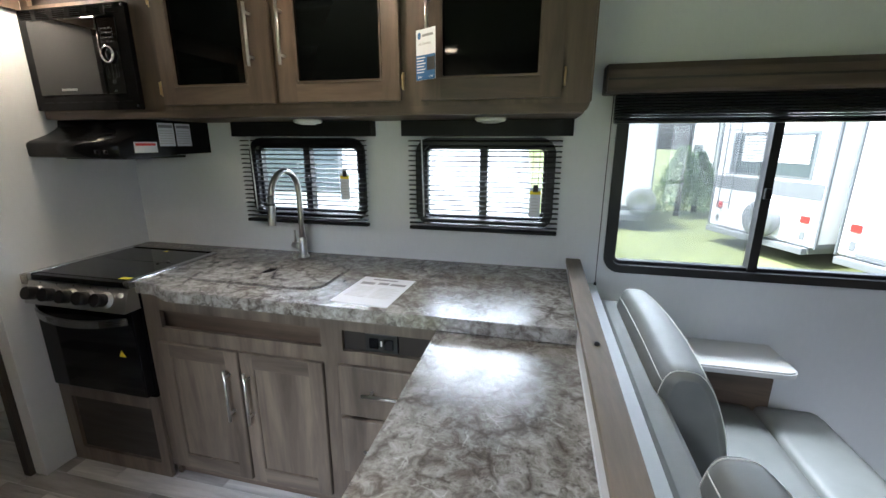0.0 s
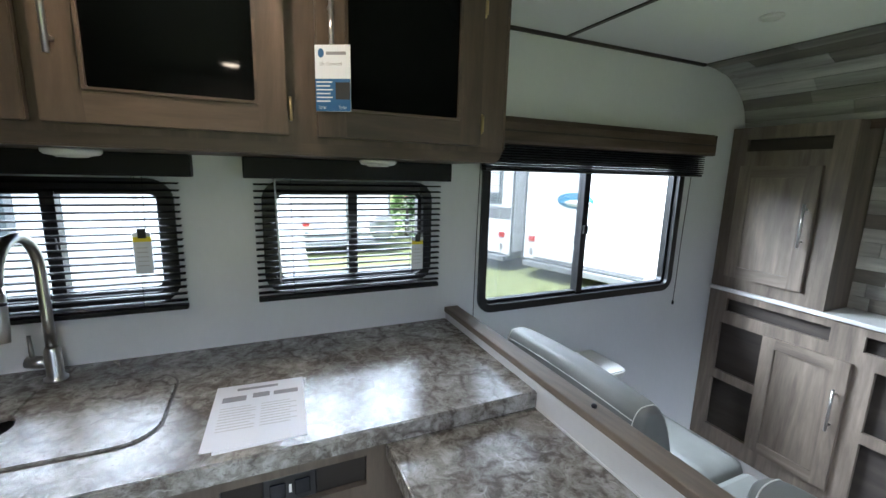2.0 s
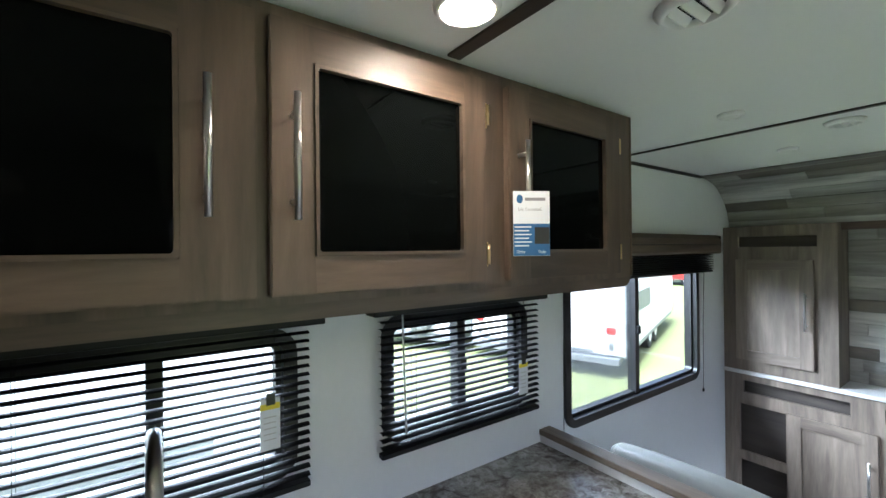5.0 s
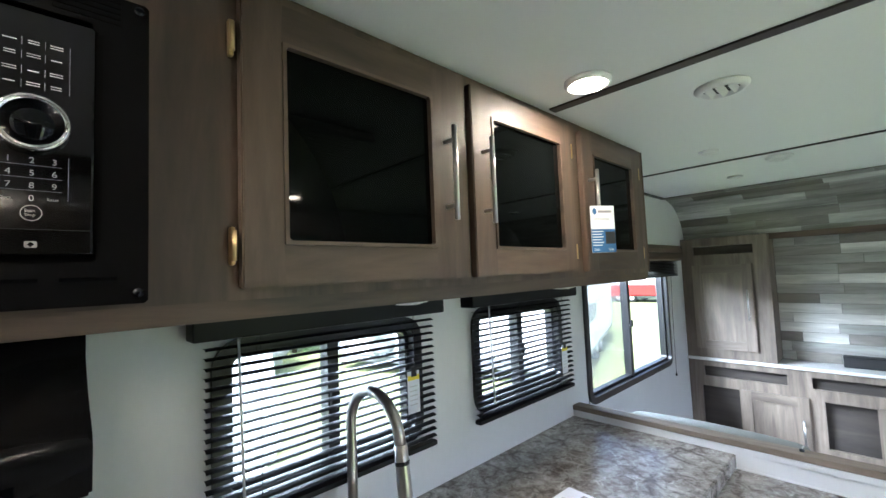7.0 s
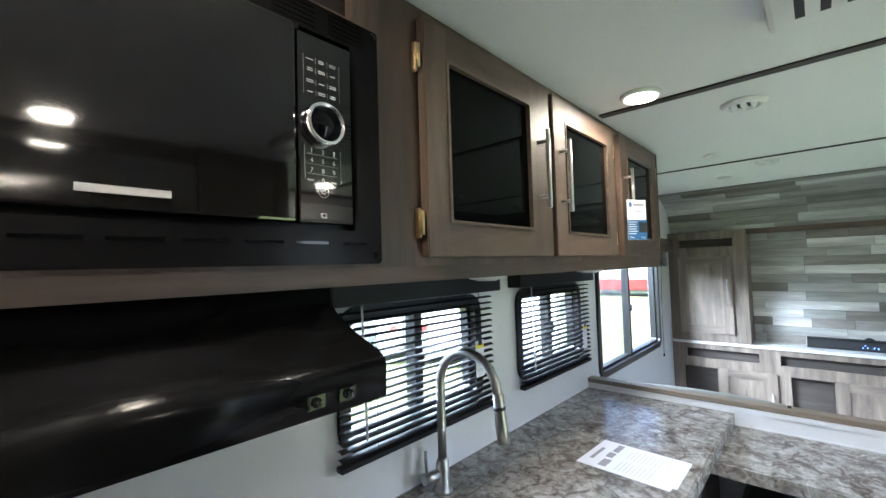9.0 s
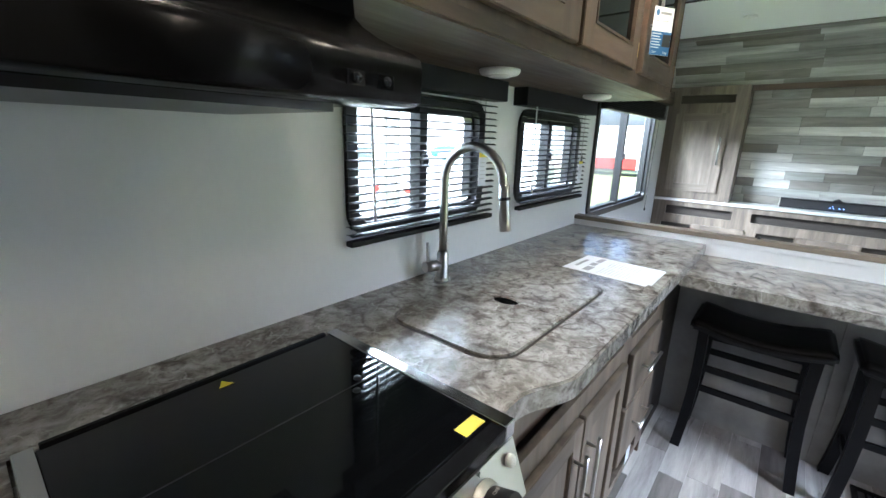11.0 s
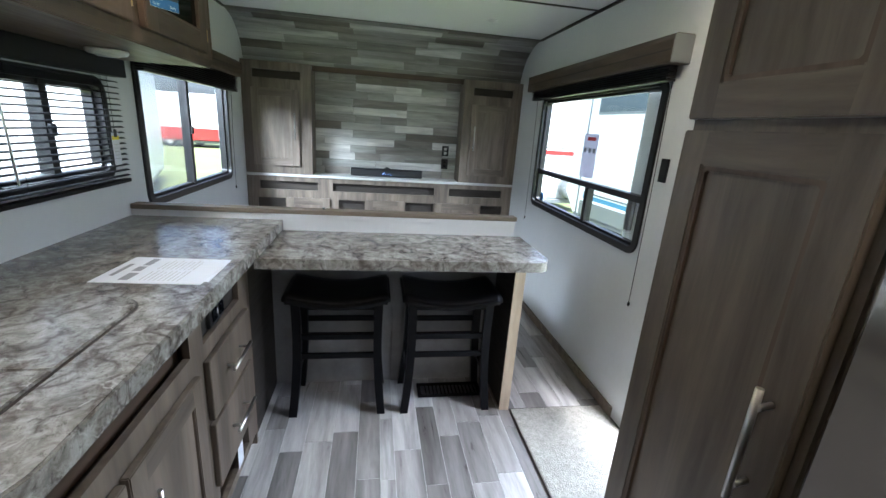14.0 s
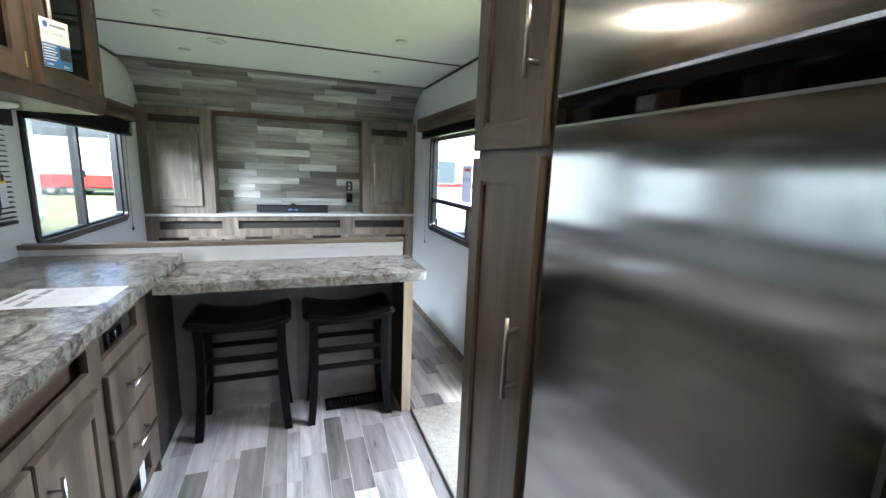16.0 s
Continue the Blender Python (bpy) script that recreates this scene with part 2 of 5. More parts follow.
def glass_mat(name, tint=(1, 1, 1), gloss=0.05):
    m = bpy.data.materials.new(name)
    m.use_nodes = True
    n, l = m.node_tree.nodes, m.node_tree.links
    n.remove(n["Principled BSDF"])
    t, g, x = n.new("ShaderNodeBsdfTransparent"), n.new("ShaderNodeBsdfGlossy"), n.new("ShaderNodeMixShader")
    t.inputs[0].default_value = (*tint, 1)
    g.inputs["Roughness"].default_value = 0.02
    x.inputs[0].default_value = gloss
    l.new(t.outputs[0], x.inputs[1])
    l.new(g.outputs[0], x.inputs[2])
    l.new(x.outputs[0], n["Material Output"].inputs[0])
    return m


def screen_mat():
    """Fine insect mesh: mostly open, with a pale grey thread."""
    m = mat("insect_mesh", (0.30, 0.31, 0.32), 0.7)
    n, l, b = nodes_of(m)
    t, x = n.new("ShaderNodeBsdfTransparent"), n.new("ShaderNodeMixShader")
    x.inputs[0].default_value = 0.34
    l.new(t.outputs[0], x.inputs[1])
    l.new(b.outputs[0], x.inputs[2])
    l.new(x.outputs[0], n["Material Output"].inputs[0])
    return m


insect_mesh = screen_mat()
window_glass = glass_mat("window_glass", (0.93, 0.95, 0.95))


def glow(name, colour, strength):
    m = mat(name, (0.8, 0.8, 0.8))
    b = nodes_of(m)[2]
    b.inputs["Emission Color"].default_value, b.inputs["Emission Strength"].default_value = (*colour, 1), strength
    return m


lamp_glow = glow("warm_diffuser", (1, 0.79, 0.54), 44)
lamp_off = mat("lamp_diffuser", (0.7, 0.7, 0.68), 0.4)


# ---- building helpers ----
def box(bm, x0, x1, y0, y1, z0, z1, bevel=0.0, seg=2):
    t = bmesh.new()
    bmesh.ops.create_cube(t, size=1)
    for v in t.verts:
        v.co = Vector(((x0 + x1) / 2 + v.co.x * (x1 - x0), (y0 + y1) / 2 + v.co.y * (y1 - y0), (z0 + z1) / 2 + v.co.z * (z1 - z0)))
    if bevel:
        bmesh.ops.bevel(t, geom=t.edges[:], offset=bevel, segments=seg, affect="EDGES", profile=0.5, clamp_overlap=True)
    join(bm, t)
    return bm


def join(bm, t):
    me = bpy.data.meshes.new("tmp")
    t.to_mesh(me)
    t.free()
    bm.from_mesh(me)
    bpy.data.meshes.remove(me)


def boxes(*args, bevel=0.0):
    bm = bmesh.new()
    for a in args:
        box(bm, *a, bevel=bevel)
    return bm


def tube(bm, pts, r, sides=12, caps=True):
    """A round bar along a polyline."""
    pts = [Vector(p) for p in pts]
    rings = []
    ref = None
    for i, p in enumerate(pts):
        d = (pts[min(i + 1, len(pts) - 1)] - pts[max(i - 1, 0)]).normalized()
        if ref is None:
            ref = d.orthogonal().normalized()
        ref = (ref - d * ref.dot(d)).normalized()
        q = d.cross(ref)
        rr = r[i] if isinstance(r, (list, tuple)) else r
        rings.append([bm.verts.new(p + ref * math.cos(2 * math.pi * k / sides) * rr + q * math.sin(2 * math.pi * k / sides) * rr) for k in range(sides)])
    for a, b in zip(rings, rings[1:]):
        for k in range(sides):
            f = bm.faces.new((a[k], a[(k + 1) % sides], b[(k + 1) % sides], b[k]))
            f.smooth = True
    if caps:
        bm.faces.new(rings[0][::-1])
        bm.faces.new(rings[-1])
    return bm


def lathe(bm, profile, m=None, sides=32):
    """A turned body from (radius, height) pairs about z, placed by m."""
    m = m or Matrix()
    rings = [[bm.verts.new(m @ Vector((r * math.cos(2 * math.pi * k / sides), r * math.sin(2 * math.pi * k / sides), h))) for k in range(sides)] for r, h in profile]
    for a, b in zip(rings, rings[1:]):
        for k in range(sides):
            bm.faces.new((a[k], a[(k + 1) % sides], b[(k + 1) % sides], b[k])).smooth = True
    bm.faces.new(rings[0][::-1])
    bm.faces.new(rings[-1])
    return bm


def prism(bm, outline, axis, a, b):
    """Extrudes a closed outline of (u, v) pairs along an axis from a to b. x: (y, z); y: (x, z); z: (x, y)."""
    put = {"x": lambda u, v, w: (w, u, v), "y": lambda u, v, w: (u, w, v), "z": lambda u, v, w: (u, v, w)}[axis]
    lo = [bm.verts.new(put(u, v, a)) for u, v in outline]
    hi = [bm.verts.new(put(u, v, b)) for u, v in outline]
    n = len(outline)
    for k in range(n):
        bm.faces.new((lo[k], lo[(k + 1) % n], hi[(k + 1) % n], hi[k]))
    bm.faces.new(lo[::-1])
    bm.faces.new(hi)
    bmesh.ops.recalc_face_normals(bm, faces=bm.faces)
    return bm


def round_rect(u0, u1, v0, v1, r, seg=6):
    out = []
    for cu, cv, s in ((u1 - r, v1 - r, 0), (u0 + r, v1 - r, 90), (u0 + r, v0 + r, 180), (u1 - r, v0 + r, 270)):
        for k in range(seg + 1):
            a = radians(s + 90 * k / seg)
            out.append((cu + r * math.cos(a), cv + r * math.sin(a)))
    return out


def ring(bm, u0, u1, v0, v1, r, w, axis, a, b, seg=6):
    """A rounded rectangular frame of width w, extruded along an axis from a to b."""
    put = {"x": lambda u, v, q: (q, u, v), "y": lambda u, v, q: (u, q, v), "z": lambda u, v, q: (u, v, q)}[axis]
    o, i = round_rect(u0, u1, v0, v1, r, seg), round_rect(u0 + w, u1 - w, v0 + w, v1 - w, max(r - w, 0.004), seg)
    n = len(o)
    vs = [[bm.verts.new(put(u, v, q)) for u, v in c] for c in (o, i) for q in (a, b)]
    for k in range(n):
        j = (k + 1) % n
        for p, q in ((0, 1), (1, 3), (3, 2), (2, 0)):
            bm.faces.new((vs[p][k], vs[p][j], vs[q][j], vs[q][k]))
    bmesh.ops.recalc_face_normals(bm, faces=bm.faces)
    return bm


def mesh_of(name, bm, material, auto=True):
    me = bpy.data.meshes.new(name)
    bm.to_mesh(me)
    bm.free()
    for m in material if isinstance(material, (list, tuple)) else [material]:
        me.materials.append(m)
    return me


def part(name, bm, material, parent, label=""):
    """One mesh, given in world coordinates, under a thing or under one of its parts."""
    ob = new(name, bm if isinstance(bm, bpy.types.Mesh) else mesh_of(name, bm, material))
    ob.parent = parent
    if parent.parent is None:
        ob.matrix_parent_inverse = parent.matrix_basis.inverted()
    return tagged(ob, label)


def thing(name, label, category, base=(0, 0, 0), group="", kind=""):
    ob = new(name)
    ob.empty_display_size = 0.05
    ob.matrix_basis = Matrix.Translation(base)
    return tagged(ob, label, category, group, kind)


def solid(name, bm, material, label, category, group="", kind=""):
    return tagged(new(name, mesh_of(name, bm, material)), label, category, group, kind)


def structure(name, bm, material, label=""):
    return tagged(new(name, mesh_of(name, bm, material)), label, "", "", "structure")


def wall_with(bm, axis, a0, a1, z0, z1, d0, d1, holes):
    """A wall of thickness d0..d1 with rectangular openings (u0, u1, v0, v1)."""
    us = sorted({a0, a1, *[h[0] for h in holes], *[h[1] for h in holes]})
    for u, w in zip(us, us[1:]):
        cut = sorted((h[2], h[3]) for h in holes if h[0] <= u and h[1] >= w)
        z = z0
        for lo, hi in cut + [(z1, z1)]:
            if lo > z:
                box(bm, *((u, w, d0, d1) if axis == "x" else (d0, d1, u, w)), z, lo)
            z = hi
    bmesh.ops.remove_doubles(bm, verts=bm.verts, dist=1e-5)
    return bm


# ---- the shell ----
XL, XE, YB, H = -4.3, 1.90, -2.257, 2.06
W1, W2, W3 = (-1.500, -0.908, 1.085, 1.462), (-0.668, -0.076, 1.085, 1.462), (0.143, 1.310, 0.918, 1.60)
DOOR = (-1.13, -0.475, 0.0, 1.85)
W4 = (-0.235, 1.155, 0.845, 1.64)


def hole(w):
    return (w[0] + 0.022, w[1] - 0.022, w[2] + 0.022, w[3] - 0.022)


structure("wall_north", wall_with(bmesh.new(), "x", XL, XE + 0.06, 0, H, 0, 0.06, [hole(w) for w in (W1, W2, W3)]), wall_paint, "pale grey wall board beside the kitchen")
structure("wall_south", wall_with(bmesh.new(), "x", XL, XE + 0.06, 0, H, YB - 0.06, YB, [hole(W4), DOOR]), wall_paint, "pale grey wall board with the entry door")
structure("wall_east", boxes((XE, XE + 0.06, YB, 0, 0, H)), wall_paint, "end wall behind the media cabinets")
structure("wall_west", boxes((XL - 0.06, XL, YB - 0.06, 0.06, 0, H)), wall_paint, "plain wall that closes the bedroom end")
structure("ceiling", boxes((XL - 0.06, XE + 0.06, YB - 0.06, 0.06, H, H + 0.05)), ceil_paint, "white ceiling boards")
floor = structure("floor", boxes((XL - 0.06, XE + 0.06, YB - 0.06, 0.06, -0.06, -0.0012)), mat("floor_joint", (0.5, 0.49, 0.49), 0.6), "grey wood-look vinyl plank floor")

# Partition beside the cooker, its corner trim and the beam over the passage
structure("wall_partition", boxes((-2.29, -2.2, -0.69, 0, 0, H)), wall_paint, "pale partition beside the cooker")
structure("trim_partition", boxes((-2.30, -2.262, -0.712, -0.69, 0, 1.93), bevel=0.002), strip_dark, "dark corner trim on the partition")
structure("trim_beam", boxes((-2.30, -2.18, YB, -0.385, 1.945, H - 0.002)), wood_y, "wooden beam across the ceiling")

# Ceiling strips
for i, (x, w) in enumerate(((-0.685, 0.032), (0.505, 0.016))):
    structure("trim_ceiling_%d" % (i + 1), boxes((x - w / 2, x + w / 2, YB, 0 if i else -0.385, H - 0.006, H - 0.0005)), strip_dark, "dark ceiling joint strip")
structure("trim_ceiling_3", boxes((0.0, 1.36, -0.012, -0.0005, H - 0.014, H - 0.001)), strip_dark, "dark strip along wall and ceiling")
structure("trim_ceiling_4", boxes((-1.16, 1.36, YB + 0.0005, YB + 0.012, H - 0.014, H - 0.001)), strip_dark, "dark strip along wall and ceiling")
structure("baseboard", boxes((-0.3, 1.64, YB + 0.0005, YB + 0.014, 0, 0.055)), grey_y, "grey wood-look baseboard")


# Windows
def window(name, w, y0, side, split, label, rail=None):
    """A black framed window; side +1 where outdoors lies towards +y."""
    x0, x1, z0, z1 = w
    ya, yb = y0 - 0.012 * side, y0 + 0.055 * side
    ob = structure(name, ring(bmesh.new(), x0, x1, z0, z1, 0.065, 0.034, "y", ya, yb), black_plastic, label)
    bm = bmesh.new()
    ring(bm, x0 + 0.034, x1 - 0.034, z0 + 0.034, z1 - 0.034, 0.034, 0.014, "y", y0 + 0.012 * side, y0 + 0.045 * side)
    part("window_frame", bm, black_plastic, ob)
    if rail is None:
        part("mullion", boxes((split - 0.016, split + 0.016, y0 + 0.004 * side, y0 + 0.046 * side, z0 + 0.03, z1 - 0.03)), black_plastic, ob)
        panes = [(x0 + 0.036, split - 0.006, z0 + 0.036, z1 - 0.036, 0.020), (split + 0.006, x1 - 0.036, z0 + 0.036, z1 - 0.036, 0.034)]
        part("latch", boxes((split - 0.012, split + 0.012, y0 - 0.010 * side, y0 + 0.004 * side, (z0 + z1) / 2 - 0.02, (z0 + z1) / 2 + 0.02), bevel=0.003), black_plastic, ob)
    else:
        part("mullion", boxes((x0 + 0.03, x1 - 0.03, y0 + 0.004 * side, y0 + 0.046 * side, rail - 0.016, rail + 0.016)), black_plastic, ob)
        part("mullion", boxes((split - 0.018, split + 0.018, y0 + 0.003 * side, y0 + 0.044 * side, z0 + 0.03, rail - 0.017)), black_plastic, ob)
        panes = [(x0 + 0.036, x1 - 0.036, rail + 0.01, z1 - 0.036, 0.03), (x0 + 0.036, split - 0.01, z0 + 0.036, rail - 0.01, 0.02), (split + 0.01, x1 - 0.036, z0 + 0.036, rail - 0.01, 0.034)]
    for a, b, c, d, off in panes:
        p = part("pane", boxes((a, b, y0 + (off - 0.002) * side, y0 + (off + 0.002) * side, c, d)), window_glass, ob)
        p.visible_shadow = False
    return ob


window("window_1", W1, 0, 1, -1.205, "small black-framed kitchen window behind a blind")
window("window_2", W2, 0, 1, -0.372, "small black-framed kitchen window behind a blind")
w3 = window("window_3", W3, 0, 1, 0.695, "wide black-framed sliding window")
part("insect_screen", boxes((W3[0] + 0.036, 0.689, 0.047, 0.0475, W3[2] + 0.036, W3[3] - 0.036)), insect_mesh, w3, "fine grey insect mesh").visible_shadow = False
window("window_4", W4, YB, -1, 0.334, "large black-framed window with an opening lower part", rail=1.105)


# ---- kitchen upper cabinets ----
CF = -0.372
upper = thing("kitchen_wall_cabinet", "brown wood-grain wall cabinet with black glass doors", "cabinet", (-1.1, -0.19, 1.533))
part("bottom_panel", boxes((-2.198, -0.012, CF + 0.018, -0.001, 1.533, 1.552)), wood_x, upper)
part("top_panel", boxes((-2.198, 0.0, CF + 0.018, -0.001, 2.03, 2.055)), wood_x, upper)
for x0, x1 in ((-2.198, -2.191), (-1.65, -1.635), (-0.018, 0.0)):
    part("side_panel", boxes((x0, x1, CF + 0.018, -0.021, 1.552, 2.03)), wood_v, upper)
part("back_panel", boxes((-2.198, 0.0, -0.02, -0.002, 1.552, 2.03)), wood_x, upper)
bm = bmesh.new()
wall_with(bm, "x", -2.198, 0.0, 1.5615, 2.055, CF, CF + 0.018, [(-2.19, -1.675, 1.585, 1.94), (-2.16, -1.70, 1.965, 2.02), (-1.50, -1.12, 1.62, 2.0), (-0.99, -0.63, 1.62, 2.0), (-0.48, -0.14, 1.62, 2.0)])
part("face_frame", bm, wood_v, upper)
bm = bmesh.new()
prism(bm, [(-2.198, 1.561), (-2.198, 1.533)] + [(-0.028 + 0.03 * math.sin(radians(a)), 1.563 - 0.03 * math.cos(radians(a))) for a in range(0, 91, 15)] + [(0.002, 1.5635), (-0.02, 1.5635)], "y", CF, CF + 0.018)
bmesh.ops.bevel(bm, geom=[e for e in bm.edges if all(v.co.y < CF + 1e-5 and v.co.z < 1.5605 for v in e.verts)], offset=0.004, segments=2, affect="EDGES")
part("bottom_rail", bm, wood_x, upper)
part("slot_backing", boxes((-2.185, -1.66, CF + 0.03, CF + 0.034, 1.945, 2.029)), shaded_wood, upper)
part("end_trim", boxes((0.0005, 0.006, CF - 0.004, -0.001, 1.566, 2.055), bevel=0.002), wood_v, upper)


def bar_pull(parent, x, y, z0, z1, out=0.03, axis="z", r=0.0055):
    """A bar handle with two posts, standing off a front that faces -y."""
    bm = bmesh.new()
    if axis == "z":
        tube(bm, [(x, y - out, z0), (x, y - out, z1)], r)
        for z in (z0 + 0.03, z1 - 0.03):
            tube(bm, [(x, y, z), (x, y - out, z)], r * 0.85)
    else:
        tube(bm, [(z0, y - out, x), (z1, y - out, x)], r)
        for z in (z0 + 0.03, z1 - 0.03):
            tube(bm, [(z, y, x), (z, y - out, x)], r * 0.85)
    return part("handle", bm, chrome, parent, "brushed nickel bar handle")


def framed(x0, x1, z0, z1, g, yf, yb, axis="y"):
    """A door frame as one mesh: stiles in slot 0, rails in slot 1, round an opening g=(x0, x1, z0, z1)."""
    bm = bmesh.new()
    us, vs = (x0, g[0], g[1], x1), (z0, g[2], g[3], z1)
    put = (lambda u, d, v: (u, d, v)) if axis == "y" else (lambda u, d, v: (d, u, v))
    V = {(i, j, k): bm.verts.new(put(us[i], d, vs[j])) for i in range(4) for j in range(4) for k, d in enumerate((yf, yb))}
    for i in range(3):
        for j in range(3):
            if (i, j) == (1, 1):
                continue
            for k in (0, 1):
                f = bm.faces.new((V[i, j, k], V[i + 1, j, k], V[i + 1, j + 1, k], V[i, j + 1, k]))
                f.material_index = 1 if i == 1 else 0
    for a, b in [((i, 0), (i + 1, 0)) for i in range(3)] + [((i, 3), (i + 1, 3)) for i in range(3)] + [((0, j), (0, j + 1)) for j in range(3)] + [((3, j), (3, j + 1)) for j in range(3)] + [((1, 1), (2, 1)), ((1, 2), (2, 2)), ((1, 1), (1, 2)), ((2, 1), (2, 2))]:
        bm.faces.new((V[(*a, 0)], V[(*b, 0)], V[(*b, 1)], V[(*a, 1)]))
    bmesh.ops.recalc_face_normals(bm, faces=bm.faces)
    e = [e for e in bm.edges if len(e.link_faces) == 2 and e.calc_face_angle(0) > 1]
    bmesh.ops.bevel(bm, geom=e, offset=0.0025, segments=2, affect="EDGES")
    return bm


for x0, x1, g0, g1, hx, hinge in ((-1.556, -1.075, -1.493, -1.178, -1.143, -1.566), (-1.055, -0.602, -0.982, -0.666, -1.02, -0.595), (-0.535, -0.085, -0.464, -0.154, -0.503, -0.078)):
    yf = CF - 0.021
    door = part("door", framed(x0, x1, 1.578, 2.028, (g0, g1, 1.644, 1.963), yf, CF - 0.001), (wood_v, wood_x), upper)
    part("glass_panel", boxes((g0 - 0.003, g1 + 0.003, CF - 0.012, CF - 0.007, 1.641, 1.966)), smoked_glass, door, "black glass panel")
    bm = bmesh.new()
    ring(bm, g0 - 0.001, g1 + 0.001, 1.643, 1.964, 0.001, 0.006, "y", yf - 0.003, CF - 0.013, 1)
    part("bead", bm, wood_x, door)
    bar_pull(door, hx, yf, 1.70, 1.90)
    for hz in (1.64, 1.95):
        bm = bmesh.new()
        box(bm, hinge - 0.004, hinge + 0.004, CF - 0.012, CF - 0.0005, hz - 0.028, hz + 0.028, bevel=0.003)
        tube(bm, [(hinge, CF - 0.016, hz - 0.022), (hinge, CF - 0.016, hz + 0.022)], 0.004)
        part("hinge", bm, brass, door)

# ---- base cabinets, worktop ----
BF = -0.555
base = thing("kitchen_base_cabinet", "grey-brown wood-grain base cabinet under the worktop", "cabinet", (-1.0, -0.3, 0))
bm = bmesh.new()
box(bm, -1.645, -0.361, -0.52, -0.50, 0, 0.07)
box(bm, -1.645, -1.627, -0.537, -0.002, 0, 0.872)
box(bm, -1.627, -0.2, -0.537, -0.02, 0.065, 0.08)
box(bm, -0.45, -0.432, -0.537, -0.002, 0.08, 0.872)
part("body", bm, wood_x, base)
bm = bmesh.new()
wall_with(bm, "x", -1.645, -0.36, 0.06, 0.872, BF, BF + 0.018, [(-1.57, -0.87, 0.725, 0.80), (-0.785, -0.46, 0.72, 0.80), (-1.55, -0.88, 0.10, 0.64), (-0.77, -0.46, 0.25, 0.66), (-0.77, -0.46, 0.095, 0.19)])
part("face_frame", bm, base_shaded_v, base)
# Recess backs in darker woods than the fronts, which stands for their shade
part("recess_back", boxes((-1.6, -0.84, BF + 0.045, BF + 0.049, 0.70, 0.84)), wood_x, base, "false drawer recess, darker wood for its shade")
part("recess_back", boxes((-0.8, -0.44, BF + 0.022, BF + 0.026, 0.70, 0.82)), shaded_wood, base, "false drawer recess, darker wood for its shade")
part("recess_back", boxes((-0.8, -0.44, BF + 0.04, BF + 0.044, 0.08, 0.21)), shaded_wood, base, "toe recess with shade put into its colour")
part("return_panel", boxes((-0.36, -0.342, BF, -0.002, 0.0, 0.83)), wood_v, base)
# Corner under the bar, darkened in colour for the shade there
part("corner_panel", boxes((-0.3415, 0.0835, BF + 0.015, BF + 0.033, 0.0, 0.825)), shaded_wood, base)
for x0, x1, hx in ((-1.59, -1.222, -1.262), (-1.212, -0.862, -1.175)):
    yf = BF - 0.02
    door = part("door", framed(x0, x1, 0.085, 0.668, (x0 + 0.058, x1 - 0.058, 0.15, 0.605), yf, BF - 0.001), (base_shaded_v, base_shaded_x), base)
    part("door_panel", boxes((x0 + 0.056, x1 - 0.056, BF - 0.011, BF - 0.004, 0.148, 0.607)), base_shaded_v, door)
    bar_pull(door, hx, yf, 0.38, 0.60)
for z0, z1 in ((0.47, 0.672), (0.22, 0.455)):
    d = part("drawer_front", boxes((-0.80, -0.425, BF - 0.02, BF - 0.001, z0, z1), bevel=0.004), base_shaded_v, base)
    bar_pull(d, (z0 + z1) / 2 + 0.01, BF - 0.02, -0.70, -0.52, axis="x")

# Worktop: front edge with a shallow curve where it narrows towards the cooker
def edge_line(off):
    out = [(-1.646, -0.572 - off)]
    for k in range(13):
        q = k / 12
        out.append((-1.585 + 0.15 * q, -0.572 - 0.05 * (0.5 - 0.5 * math.cos(math.pi * q)) - off))
    return out + [(-0.002, -0.622 - off)]


worktop = thing("worktop", "grey-brown stone-look laminate kitchen worktop", "worktop", (-0.9, -0.3, 0.873))
wt = bmesh.new()
prism(wt, edge_line(-0.006) + [(-0.002, -0.136), (-1.646, -0.136)], "z", 0.873, 0.915)
part("slab", wt, stone, worktop)
part("rear_strip", boxes((-2.199, -0.002, -0.1355, -0.001, 0.873, 0.915)), stone, worktop)
part("end_strip", boxes((-2.199, -2.162, -0.60, -0.136, 0.873, 0.915)), stone, worktop)
wt = bmesh.new()
prism(wt, edge_line(0.0) + edge_line(-0.0055)[::-1], "z", 0.871, 0.915)
bmesh.ops.bevel(wt, geom=[e for e in wt.edges if all(v.co.z > 0.9 for v in e.verts) and len(e.link_faces) == 2 and abs(e.verts[0].co.y - e.verts[1].co.y) < 0.02 and min(v.co.y for v in e.verts) < -0.5715], offset=0.002, segments=2, affect="EDGES")
part("front_edge", wt, stone, worktop)


def bar_line(off):
    return [(-0.425 - off, -0.63)] + [(-0.425 - off, -1.69)] + [(-0.355 + (0.07 + off) * math.cos(radians(a)), -1.69 + (0.07 + off) * math.sin(radians(a))) for a in range(196, 271, 12)] + [(-0.001, -1.76 - off)]


bar = thing("breakfast_bar", "lower stone-look breakfast bar with a rounded corner", "worktop", (-0.2, -1.2, 0.826))
bt = bmesh.new()
prism(bt, [(-0.001, -0.63)] + bar_line(-0.006), "z", 0.826, 0.866)
part("slab", bt, stone, bar)
bt = bmesh.new()
prism(bt, bar_line(0.0) + bar_line(-0.0055)[::-1], "z", 0.824, 0.866)
part("front_edge", bt, stone, bar)
